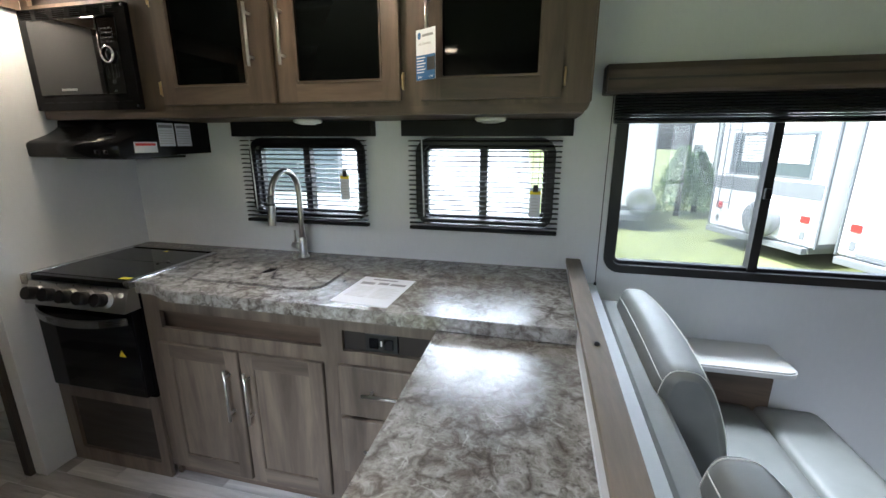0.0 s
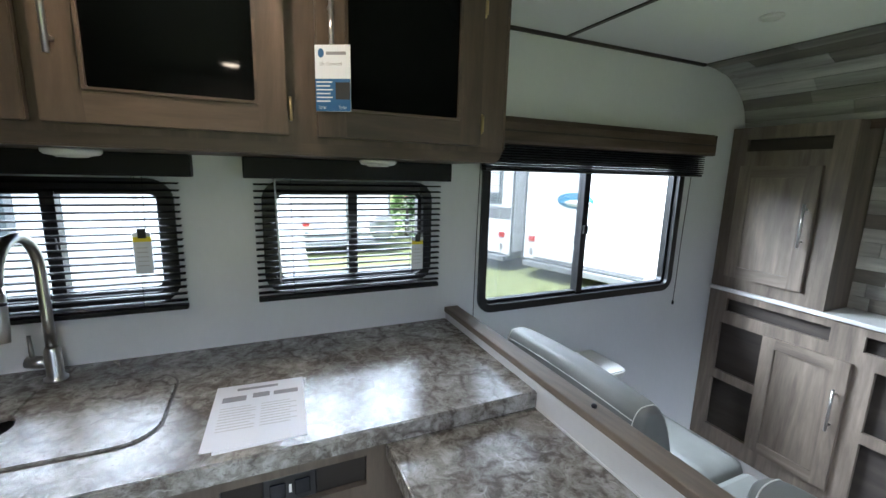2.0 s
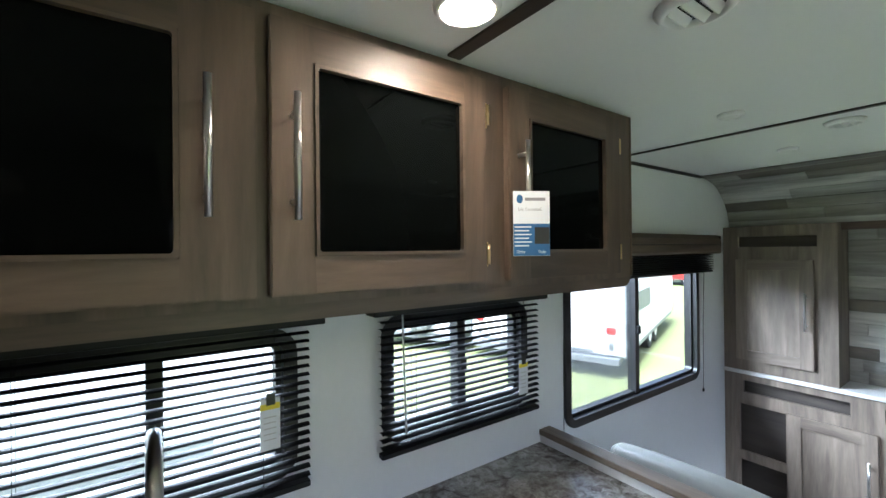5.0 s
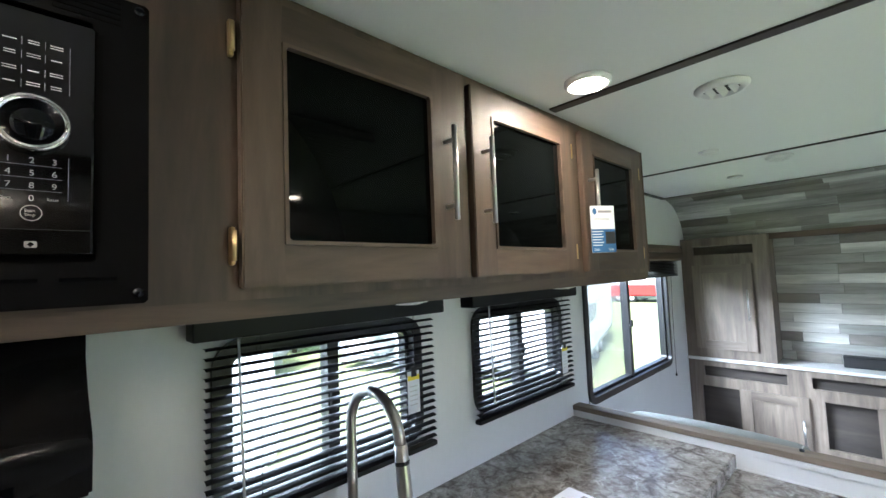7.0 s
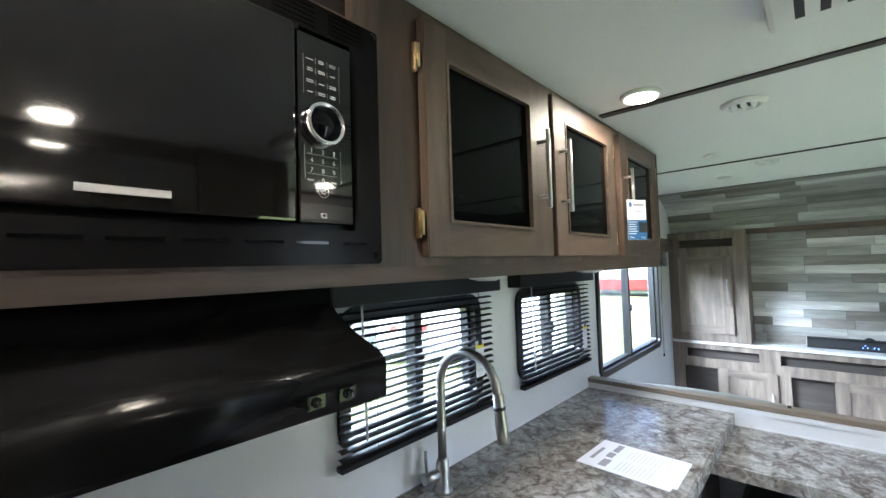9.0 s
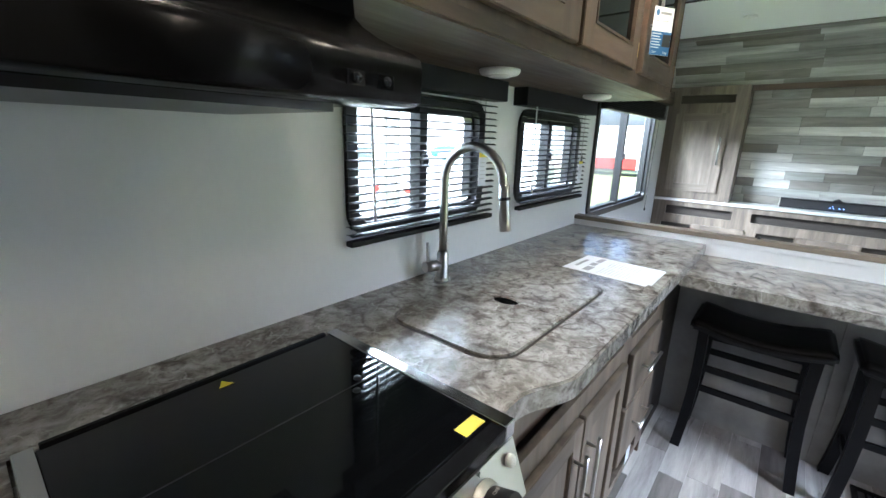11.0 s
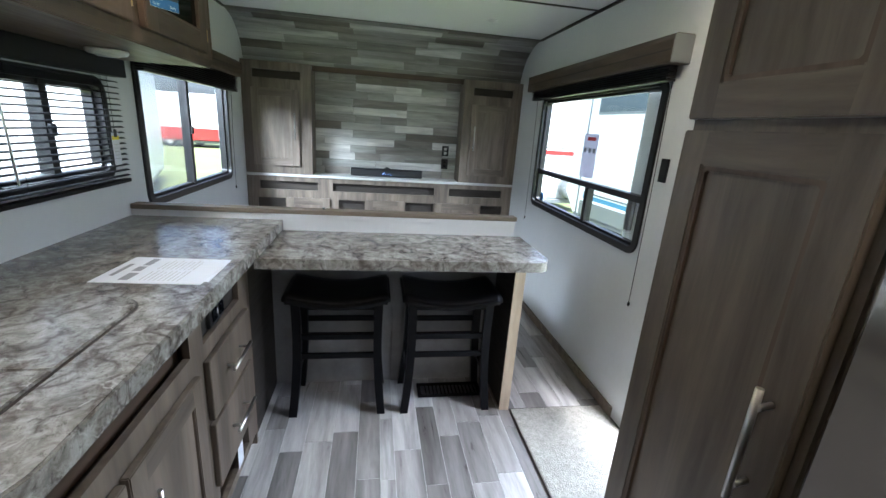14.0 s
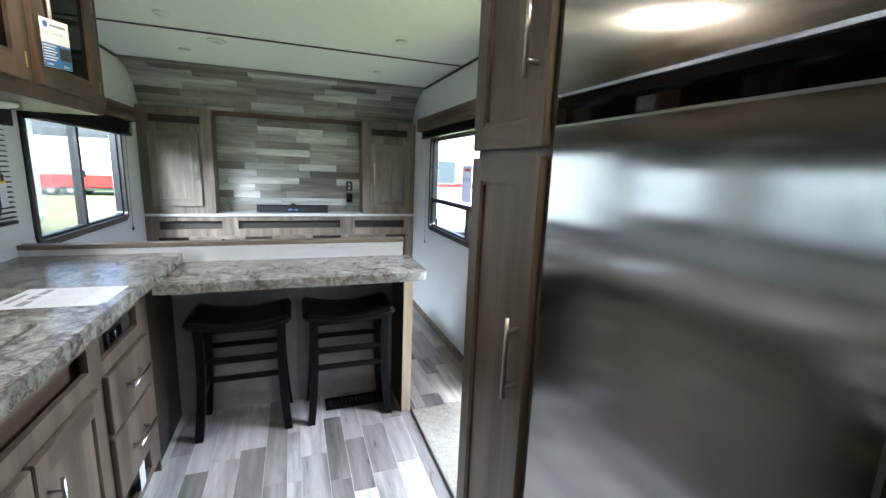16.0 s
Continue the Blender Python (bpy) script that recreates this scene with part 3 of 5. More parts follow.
part("rear_cleat", boxes((-0.425, -0.001, -0.6295, -0.605, 0.826, 0.866)), stone, bar)

# Half wall behind the bar
# Pale board greyed down: the bar's shade on it is put into the colour
shaded_board = mat("shaded_pale_board", rough=0.6)
nodes_of(shaded_board)[1].new(ramp_of(shaded_board, noise_of(shaded_board, coords(shaded_board), 14, 5), [(0.3, (0.24, 0.235, 0.23)), (0.7, (0.31, 0.305, 0.30))]), nodes_of(shaded_board)[2].inputs[0])
structure("wall_half", boxes((0.085, 0.12, -1.728, -0.0005, 0, 0.78)), shaded_board, "low partition under the bar")
structure("wall_half_upstand", boxes((0.0, 0.12, -1.728, -0.0005, 0.7805, 0.86), (0.0, 0.048, -1.728, -0.0005, 0.86, 0.943)), wall_paint, "white upstand behind the bar")
structure("trim_upstand", boxes((-0.005, -0.0005, -1.728, -0.623, 0.922, 0.9428), (-0.003, -0.0005, -1.728, -0.623, 0.866, 0.872), bevel=0.001), wall_paint, "white strip along the upstand")
structure("trim_under_bar", boxes((0.076, 0.0845, -1.19, -1.14, 0.0, 0.7795), bevel=0.002), shaded_board, "pale batten under the bar, greyed for shade")
structure("trim_half_wall", boxes((-0.007, 0.052, -1.735, -0.001, 0.9435, 0.965), bevel=0.003), grey_y, "grey wood-look cap on the low partition")
# End panel below the bar, with the same shade in its colour
structure("wall_half_end", boxes((-0.20, 0.15, -1.728, -1.69, 0, 0.8255)), shaded_wood, "end panel that carries the bar")
structure("trim_half_wall_end", boxes((-0.212, -0.2005, -1.735, -1.685, 0, 0.8255), bevel=0.001), pale_wood, "pale wooden edge of the end panel")

# ---- cooker ----
cooker = thing("gas_cooker", "black and stainless gas cooker with a glass lid", "cooker", (-1.9, -0.35, 0))
part("body", boxes((-2.15, -1.652, -0.565, -0.14, 0.40, 0.895)), black_paint, cooker)
lid = part("glass_lid", boxes((-2.135, -1.668, -0.572, -0.15, 0.912, 0.922), bevel=0.002), black_gloss, cooker, "folding black glass lid")
part("side_trim", boxes((-1.668, -1.642, -0.60, -0.14, 0.895, 0.924), bevel=0.002), steel, cooker)
part("side_trim", boxes((-2.158, -2.135, -0.60, -0.14, 0.895, 0.924), bevel=0.002), steel, cooker)
bm = bmesh.new()
prism(bm, [(-0.565, 0.895), (-0.60, 0.893), (-0.632, 0.805), (-0.565, 0.805)], "x", -2.155, -1.646)
part("control_panel", bm, panel_steel, cooker)
od = part("oven_door", boxes((-2.15, -1.652, -0.605, -0.566, 0.42, 0.80), bevel=0.005), black_gloss, cooker, "black glass oven door")
# Recessed drawer board, its shade painted in as near-black wood
part("drawer_panel", boxes((-2.15, -1.652, -0.555, -0.54, 0.06, 0.36)), shaded_wood, cooker)
part("drawer_frame", wall_with(bmesh.new(), "x", -2.19, -1.646, 0.0, 0.40, -0.57, -0.552, [(-2.13, -1.69, 0.07, 0.34)]), base_shaded_v, cooker)

# ---- range hood, microwave ----
hood = thing("range_hood", "black range hood under the cabinet", "range hood", (-1.9, -0.2, 1.40))
bm = bmesh.new()
prism(bm, [(-0.002, 1.392), (-0.20, 1.388), (-0.455, 1.380), (-0.467, 1.385), (-0.469, 1.428), (-0.465, 1.438), (-0.452, 1.447), (-0.42, 1.458), (-0.385, 1.473), (-0.352, 1.492), (-0.335, 1.506), (-0.332, 1.5325), (-0.002, 1.5325)], "x", -2.196, -1.722)
bmesh.ops.bevel(bm, geom=[e for e in bm.edges if all(v.co.x > -1.723 for v in e.verts) and e.calc_length() < 0.06], offset=0.003, segments=2, affect="EDGES")
for q in bm.faces:
    q.smooth = abs(q.normal.x) < 0.3
part("body", bm, black_paint, hood)

mw = thing("microwave_oven", "black built-in microwave oven", "microwave", (-1.89, -0.2, 1.587))
part("body", boxes((-2.185, -1.68, CF - 0.002, -0.03, 1.588, 1.942)), black_paint, mw)
part("trim_frame", ring(bmesh.new(), -2.196, -1.667, 1.567, 1.945, 0.004, 0.05, "y", CF - 0.022, CF - 0.003, 1), black_paint, mw)
part("door", boxes((-2.158, -1.812, CF - 0.024, CF - 0.003, 1.626, 1.905), bevel=0.004), mirror_black, mw)
part("control_panel", boxes((-1.809, -1.719, CF - 0.022, CF - 0.003, 1.626, 1.905), bevel=0.003), mirror_black, mw)

# ---- end wall with media cabinets ----
cabs = thing("media_cabinet", "grey-brown built-in media cabinet with a white top", "cabinet", (1.75, -1.13, 0))
bm = bmesh.new()
wall_with(bm, "y", YB + 0.002, -0.002, 0.0, 0.895, 1.66, 1.68, [(-0.56, -0.10, 0.79, 0.86), (-1.55, -0.68, 0.79, 0.86), (-2.16, -1.68, 0.79, 0.86), (-0.30, -0.08, 0.44, 0.72), (-0.30, -0.08, 0.10, 0.39), (-0.95, -0.73, 0.44, 0.72), (-0.95, -0.73, 0.10, 0.39), (-1.55, -1.30, 0.44, 0.72), (-2.18, -1.98, 0.44, 0.72)])
part("face_frame", bm, grey_v, cabs)
part("top_rail", boxes((1.66, 1.70, YB + 0.002, -0.002, 0.8955, 0.9)), grey_y, cabs)
# Board behind the openings, dark in colour to stand for recess shade
part("recess_back", boxes((1.70, 1.705, YB + 0.02, -0.02, 0.05, 0.88)), shaded_recess, cabs)
part("top", boxes((1.645, XE - 0.001, YB + 0.001, -0.001, 0.9005, 0.92), bevel=0.003), white_top, cabs, "white laminate top")
for y0, y1 in ((-0.52, -0.002), (YB + 0.002, -1.755)):
    bm = bmesh.new()
    wall_with(bm, "y", y0, y1, 0.9205, 1.77, 1.66, 1.68, [(y0 + 0.08, y1 - 0.08, 1.65, 1.71), (y0 + 0.12, y1 - 0.12, 1.02, 1.55)])
    part("face_frame", bm, grey_v, cabs)
    part("side_panel", boxes((1.68, XE - 0.002, y0, y0 + 0.018, 0.9205, 1.77)), grey_v, cabs)
    part("side_panel", boxes((1.68, XE - 0.002, y1 - 0.018, y1, 0.9205, 1.77)), grey_v, cabs)
    part("recess_back", boxes((1.70, 1.704, y0 + 0.02, y1 - 0.02, 1.63, 1.73)), shaded_recess, cabs)


def face_door(parent, y0, y1, z0, z1, hy, hz0, hz1):
    """A framed cupboard door that faces -x, with a bar handle."""
    xf, xb = 1.64, 1.659
    w = 0.06
    door = part("door", framed(y0, y1, z0, z1, (y0 + w, y1 - w, z0 + w, z1 - w), xf, xb, "x"), (grey_v, grey_y), parent)
    part("door_panel", boxes((xf + 0.008, xb, y0 + w - 0.002, y1 - w + 0.002, z0 + w - 0.002, z1 - w + 0.002)), grey_v, door)
    bm = bmesh.new()
    tube(bm, [(xf - 0.03, hy, hz0), (xf - 0.03, hy, hz1)], 0.0055)
    for z in (hz0 + 0.025, hz1 - 0.025):
        tube(bm, [(xf, hy, z), (xf - 0.03, hy, z)], 0.0045)
    part("handle", bm, chrome, door, "brushed nickel bar handle")
    return door


face_door(cabs, -0.428, -0.072, 0.987, 1.576, -0.398, 1.2, 1.4)
face_door(cabs, -2.19, -1.825, 0.987, 1.576, -1.855, 1.2, 1.4)
for y0, y1, hy in ((-0.66, -0.31, -0.63), (-1.29, -0.96, -1.26), (-1.97, -1.56, -1.94)):
    face_door(cabs, y0, y1, 0.10, 0.73, hy, 0.40, 0.60)

# Curved corner of the ceiling above the media wall, clad in planks
def arc_at(a, off=0.0):
    return (1.36 + (0.395 - off) * math.sin(radians(a)), 1.745 + (0.31 - off) * math.cos(radians(a)))


bm = bmesh.new()
prism(bm, [arc_at(a, -0.004) for a in range(0, 91, 10)] + [(XE, 1.745), (XE, H - 0.001), (1.36, H - 0.001)], "y", YB + 0.001, -0.001)
rnd = random.Random(4)
rows = 8
for r in range(rows):
    y = YB + 0.004 - rnd.random() * 0.4
    while y < -0.004:
        y1 = y + rnd.uniform(0.35, 0.75)
        ya, yb = max(y, YB + 0.002), min(y1, -0.002)
        if yb - ya > 0.05:
            lift = rnd.uniform(0.001, 0.004)
            angs = [r * 90 / rows + 0.25 + (90 / rows - 0.5) * k / 2 for k in range(3)]
            prism(bm, [arc_at(q, lift) for q in angs] + [arc_at(q, -0.003) for q in angs[::-1]], "y", ya + 0.0008, yb - 0.0008)
        y = y1
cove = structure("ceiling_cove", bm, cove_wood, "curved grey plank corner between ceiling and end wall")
structure("trim_cove", boxes((1.742, 1.765, YB + 0.002, -0.002, 1.735, 1.775)), wood_y, "wooden rail under the curved planks")
media_wall = structure("wall_media", boxes((1.872, 1.899, -1.755, -0.52, 0.9205, 1.745)), mat("plank_joint", (0.07, 0.066, 0.06), 0.8), "grey barn-board plank wall")

# ---- pantry and fridge ----
pantry = thing("pantry_cabinet", "tall grey-brown pantry cupboard with two doors", "cabinet", (-1.36, -1.95, 0))
PF = -1.645
part("body", boxes((-1.545, -1.182, YB + 0.001, PF, 0.0, H - 0.003)), grey_dv, pantry)
for z0, z1, h0, h1 in ((0.10, 1.392, 0.83, 1.03), (1.412, 2.02, 1.55, 1.75)):
    x0, x1, w = -1.532, -1.184, 0.062
    yf, yb = PF + 0.0205, PF + 0.0005
    bm = framed(x0, x1, z0, z1, (x0 + w, x1 - w, z0 + w, z1 - w), PF + 0.0005, PF + 0.0205)
    door = part("door", bm, (grey_dv, grey_dx), pantry)
    part("bead", ring(bmesh.new(), x0 + w - 0.001, x1 - w + 0.001, z0 + w - 0.001, z1 - w + 0.001, 0.001, 0.009, "y", PF + 0.0102, PF + 0.017, 1), wood_v, door)
    part("door_panel", boxes((x0 + w - 0.002, x1 - w + 0.002, PF + 0.0005, PF + 0.010, z0 + w - 0.002, z1 - w + 0.002)), grey_dv, door)
    bm = bmesh.new()
    tube(bm, [(-1.495, yf + 0.03, h0), (-1.495, yf + 0.03, h1)], 0.006)
    for z in (h0 + 0.03, h1 - 0.03):
        tube(bm, [(-1.495, yf, z), (-1.50, yf + 0.03, z)], 0.005)
    part("handle", bm, chrome, door, "brushed nickel bar handle")

fridge = thing("refrigerator", "stainless steel fridge with a freezer on top", "refrigerator", (-1.85, -1.95, 0))
part("body", boxes((-2.16, -1.552, YB + 0.001, -1.70, 0.05, 2.0)), black_paint, fridge)
part("fridge_door", boxes((-2.118, -1.556, -1.6985, -1.632, 0.12, 1.452), bevel=0.007), steel, fridge)
part("freezer_door", boxes((-2.118, -1.556, -1.6985, -1.632, 1.50, 1.98), bevel=0.007), steel, fridge)
structure("wall_fridge_side", boxes((-2.30, -2.165, YB, -1.60, 0, H - 0.001)), wood_v, "dark wooden panel beside the fridge")
# Black block added in place of the shade in the gap
structure("gap_shade_fridge_top", boxes((-2.164, -1.548, YB + 0.001, -1.69, 2.003, H - 0.001)), black_matt, "black filler that stands for the dark gap above the fridge")

carpet = mat("beige_carpet", rough=0.95)
_n = noise_of(carpet, coords(carpet), 130, 5, 0.8)
nodes_of(carpet)[1].new(mix_of(carpet, 0.6, ramp_of(carpet, _n, [(0.38, (0.11, 0.105, 0.09)), (0.62, (0.46, 0.445, 0.41))]), ramp_of(carpet, noise_of(carpet, coords(carpet), 40, 4), [(0.3, (0.27, 0.255, 0.225)), (0.7, (0.43, 0.41, 0.375))])), nodes_of(carpet)[2].inputs[0])
bump_of(carpet, _n, 1.0, 0.012)
rug = thing("door_mat", "beige carpet mat with a dark bound edge", "mat", (-0.7, -1.99, 0))
part("carpet", boxes((-1.15, -0.222, YB + 0.02, -1.742, 0.001, 0.013), bevel=0.004), carpet, rug)
part("binding", boxes((-0.2215, -0.2155, YB + 0.02, -1.736, 0.001, 0.010), bevel=0.002), strip_dark, rug)
part("binding", boxes((-1.15, -0.222, -1.7415, -1.7355, 0.001, 0.010), bevel=0.002), strip_dark, rug)
rv_white = mat("caravan_skin", (0.78, 0.79, 0.8), 0.3)
rv_grey = mat("caravan_grey", (0.16, 0.17, 0.18), 0.4)
# ---- blinds, shades and valances ----
def blind(x0, x1, tag_x, tag_z):
    ob = thing("venetian_blind", "black slatted blind, lowered with open slats", "blind", ((x0 + x1) / 2, -0.03, 1.07), "kitchen blinds")
    part("valance", boxes((x0 - 0.026, x1 + 0.036, -0.062, -0.001, 1.468, 1.5325), bevel=0.003), blind_black, ob)
    sm = bmesh.new()
    prism(sm, [(-0.0125, -0.003), (-0.006, 0.0005), (0.0, 0.0018), (0.006, 0.0005), (0.0125, -0.003), (0.006, -0.0003), (0.0, 0.001), (-0.006, -0.0003)], "x", x0, x1)
    me = mesh_of("slat", sm, blind_black)
    for k in range(18):
        s = part("slat", me, None, ob)
        s.matrix_basis = pose(0, -0.036, 1.0985 + 0.0207 * k, 4, 0, 0)
    part("bottom_rail", boxes((x0, x1, -0.049, -0.023, 1.068, 1.083), bevel=0.003), blind_black, ob)
    for x in (x0 + 0.11, x1 - 0.11):
        for y in (-0.0495, -0.0225):
            bm = bmesh.new()
            tube(bm, [(x, y, 1.08), (x, y, 1.47)], 0.0007, 5)
            part("ladder_cord", bm, blind_black, ob)
    bm = bmesh.new()
    tube(bm, [(x0 + 0.062, -0.056, 1.475), (x0 + 0.07, -0.058, 1.13)], 0.003, 8)
    part("wand", bm, clear_plastic, ob, "clear plastic tilt wand")
    bm = bmesh.new()
    tube(bm, [(tag_x + 0.012, -0.054, 1.47), (tag_x + 0.01, -0.056, tag_z + 0.01)], 0.001, 5)
    part("pull_cord", bm, blind_black, ob)
    t = solid("warning_tag", boxes((tag_x - 0.022, tag_x + 0.022, -0.0615, -0.0605, tag_z - 0.12, tag_z), bevel=0.0003), paper, "white warning tag with a yellow head, hung on a cord", "tag", "blind tags")
    part("header", boxes((tag_x - 0.0215, tag_x + 0.0215, -0.0622, -0.0616, tag_z - 0.026, tag_z - 0.012)), yellow, t)
    part("clip", boxes((tag_x - 0.009, tag_x + 0.011, -0.0632, -0.0623, tag_z - 0.016, tag_z + 0.012), bevel=0.0003), black_plastic, t)
    for k in range(5):
        part("text_line", boxes((tag_x - 0.015, tag_x + 0.013, -0.0620, -0.0616, tag_z - 0.045 - 0.013 * k, tag_z - 0.0425 - 0.013 * k)), pale_ink, t)


clear_plastic = mat("clear_wand", (0.75, 0.78, 0.8), 0.15)
pale_ink = mat("pale_print", (0.45, 0.45, 0.47), 0.6)
blind(-1.521, -0.888, -0.985, 1.31)
blind(-0.690, -0.055, -0.150, 1.265)


grey_cap = mat("grey_end_cap", (0.17, 0.175, 0.18), 0.35)


def shade(x0, x1, z0, z1, y0, side, sx0, sx1, sz, cords, label):
    """A wooden pelmet with a raised black pleated shade under it; side -1 projects towards -y."""
    ob = thing("pleated_shade", label, "shade", ((x0 + x1) / 2, y0, z0), "raised shades")
    t = bmesh.new()
    prism(t, [(y0 + 0.001 * side, z0), (y0 + 0.084 * side, z0), (y0 + 0.090 * side, z0 + 0.012), (y0 + 0.090 * side, z0 + 0.045), (y0 + 0.082 * side, z0 + 0.06), (y0 + 0.082 * side, z1 - 0.02), (y0 + 0.074 * side, z1), (y0 + 0.001 * side, z1)], "x", x0, x1)
    part("pelmet", t, wood_x, ob)
    gy = sorted((y0 + 0.0905 * side, y0 + 0.083 * side))
    part("shadow_line", boxes((x0 + 0.001, x1 - 0.001, *gy, z0 + 0.046, z0 + 0.053)), strip_dark, ob)
    gy = sorted((y0 + 0.088 * side, y0 + 0.0825 * side))
    part("upper_moulding", boxes((x0 + 0.001, x1 - 0.001, *gy, z0 + 0.0535, z1 - 0.022), bevel=0.002), wood_x, ob)
    part("end_cap", boxes((x1 + 0.0005, x1 + 0.006, min(y0, y0 + 0.088 * side) + 0.001, max(y0, y0 + 0.088 * side) - 0.001, z0 + 0.002, z1 - 0.004), bevel=0.001), strip_dark, ob)
    part("end_cap", boxes((x0 - 0.006, x0 - 0.0005, min(y0, y0 + 0.088 * side) + 0.001, max(y0, y0 + 0.088 * side) - 0.001, z0 + 0.002, z1 - 0.004), bevel=0.001), strip_dark if side < 0 else grey_cap, ob)
    n = max(3, int((z0 - sz) / 0.010))
    for k in range(n):
        a, b = z0 - 0.0005 - (z0 - sz) * k / n, z0 - (z0 - sz) * (k + 1) / n
        t = bmesh.new()
        prism(t, [(y0 + 0.022 * side, a), (y0 + 0.062 * side, (a + b) / 2 + 0.002), (y0 + 0.062 * side, (a + b) / 2 - 0.002), (y0 + 0.022 * side, b)], "x", sx0, sx1)
        part("pleat", t, blind_black, ob)
    part("bottom_rail", boxes((sx0, sx1, min(y0 + 0.02 * side, y0 + 0.06 * side), max(y0 + 0.02 * side, y0 + 0.06 * side), sz - 0.012, sz - 0.0005), bevel=0.003), black_plastic, ob)
    for x, zb in cords:
        t = bmesh.new()
        tube(t, [(x, y0 + 0.03 * side, z0), (x, y0 + 0.02 * side, (z0 + zb) / 2), (x, y0 + 0.018 * side, zb)], 0.0016, 6)
        lathe(t, [(0.002, 0.014), (0.006, 0.006), (0.006, -0.004), (0.002, -0.01)], Matrix.Translation((x, y0 + 0.018 * side, zb)), 8)
        part("cord", t, black_plastic, ob)


shade(0.084, 1.402, 1.616, 1.718, 0, -1, 0.125, 1.372, 1.525, [(0.118, 0.86), (1.335, 0.845)], "grey-brown wooden pelmet over a raised black pleated shade")
shade(-0.32, 1.295, 1.675, 1.785, YB, 1, -0.285, 1.26, 1.625, [(-0.28, 0.62), (1.215, 0.72)], "grey-brown wooden pelmet over a raised black pleated shade")

bm = bmesh.new()
lathe(bm, [(0.007, 0.9652), (0.007, 0.971), (0.004, 0.974), (0.001, 0.974)], Matrix.Translation((0.026, -0.80, 0)), 14)
solid("cap_screw", bm, black_plastic, "black screw cap on the low partition", "screw")

# ---- sink cover, tap, paper on the worktop ----
sink = thing("sink_cover", "two stone-look sink cover boards set flush in the worktop", "sink cover", (-1.21, -0.325, 0.9155))
def cover(x0, x1, left):
    o = round_rect(x0, x1, -0.492, -0.158, 0.075, 8)
    mid = (x0 + x1) / 2
    if left:
        bite = [(x1 - 0.024 * math.sin(radians(a)), -0.325 - 0.036 * math.cos(radians(a))) for a in range(0, 181, 20)]
        out = [q for q in o if q[0] < mid] + [(x1, -0.492)] + bite + [(x1, -0.158)]
    else:
        bite = [(x0 + 0.020 * math.sin(radians(a)), -0.325 + 0.036 * math.cos(radians(a))) for a in range(0, 181, 20)]
        o = [q for q in o if q[0] > mid]
        half = len(o) // 2
        out = o[:half] + [(x0, -0.158)] + bite + [(x0, -0.492)] + o[half:]
    bm = bmesh.new()
    prism(bm, out, "z", 0.9158, 0.9205)
    bmesh.ops.bevel(bm, geom=[e for e in bm.edges if all(v.co.z > 0.92 for v in e.verts)], offset=0.002, segments=2, affect="EDGES")
    return part("board", bm, stone, sink)


cover(-1.515, -1.2235, True)
cover(-1.2205, -0.905, False)
part("rim_groove", ring(bmesh.new(), -1.521, -0.899, -0.498, -0.152, 0.08, 0.0055, "z", 0.9152, 0.9162, 8), strip_dark, sink)
bm = bmesh.new()
lathe(bm, [(0.031, 0.9151), (0.031, 0.9163)], Matrix.Translation((-1.222, -0.325, 0)) @ Matrix.Diagonal((0.78, 1.2, 1, 1)), 24)
part("finger_hole", bm, void_black, sink, "dark oval finger hole")

tap = thing("kitchen_tap", "brushed nickel gooseneck kitchen tap", "tap", (-1.207, -0.084, 0.915))
bm = bmesh.new()
lathe(bm, [(0.026, 0.9152), (0.026, 0.921), (0.021, 0.925), (0.0185, 0.93), (0.0185, 1.0), (0.016, 1.005), (0.0135, 1.012)], Matrix.Translation((-1.207, -0.084, 0)))
part("body", bm, chrome, tap)
pts = [(-1.207, -0.084, 1.0), (-1.207, -0.084, 1.1), (-1.207, -0.084, 1.2)]
pts += [(-1.207, -0.184 + 0.1 * math.cos(radians(a)), 1.222 + 0.1 * math.sin(radians(a))) for a in range(0, 168, 8)]
pts += [(-1.207, -0.286, 1.225)]
bm = bmesh.new()
tube(bm, pts, 0.0125, 16)
part("spout", bm, chrome, tap)
bm = bmesh.new()
tube(bm, [(-1.207, -0.286, 1.228), (-1.207, -0.289, 1.19), (-1.207, -0.294, 1.14), (-1.207, -0.299, 1.106)], [0.014, 0.015, 0.016, 0.0155], 16)
head = part("spray_head", bm, chrome, tap)
bm = bmesh.new()
tube(bm, [(-1.207, -0.2885, 1.196), (-1.207, -0.2895, 1.188)], 0.0162, 16)
part("seam_ring", bm, black_plastic, head)
bm = bmesh.new()
tube(bm, [(-1.222, -0.078, 0.965), (-1.268, -0.066, 0.966)], 0.0165, 16)
tube(bm, [(-1.256, -0.069, 0.97), (-1.258, -0.066, 1.04)], [0.006, 0.0045], 10)
part("lever", bm, chrome, tap)

sheet = solid("printed_sheet", bmesh.new(), paper, "white printed leaflet lying on the worktop", "paper")
sm = boxes((0, 0.215, -0.278, 0, 0, 0.0012))
sheet.data = mesh_of("printed_sheet", sm, paper)
sheet.matrix_basis = pose(-0.800, -0.298, 0.9155, 0, 0, -3)
def mark(u0, u1, v0, v1, material, name="text_line"):
    p = part(name, boxes((u0, u1, v0, v1, 0.0013, 0.0016)), material, sheet)
    p.matrix_parent_inverse = Matrix()
mark(0.05, 0.15, -0.032, -0.02, ink, "heading")
mark(0.02, 0.075, -0.085, -0.06, ink, "picture")
mark(0.09, 0.13, -0.078, -0.055, ink, "picture")
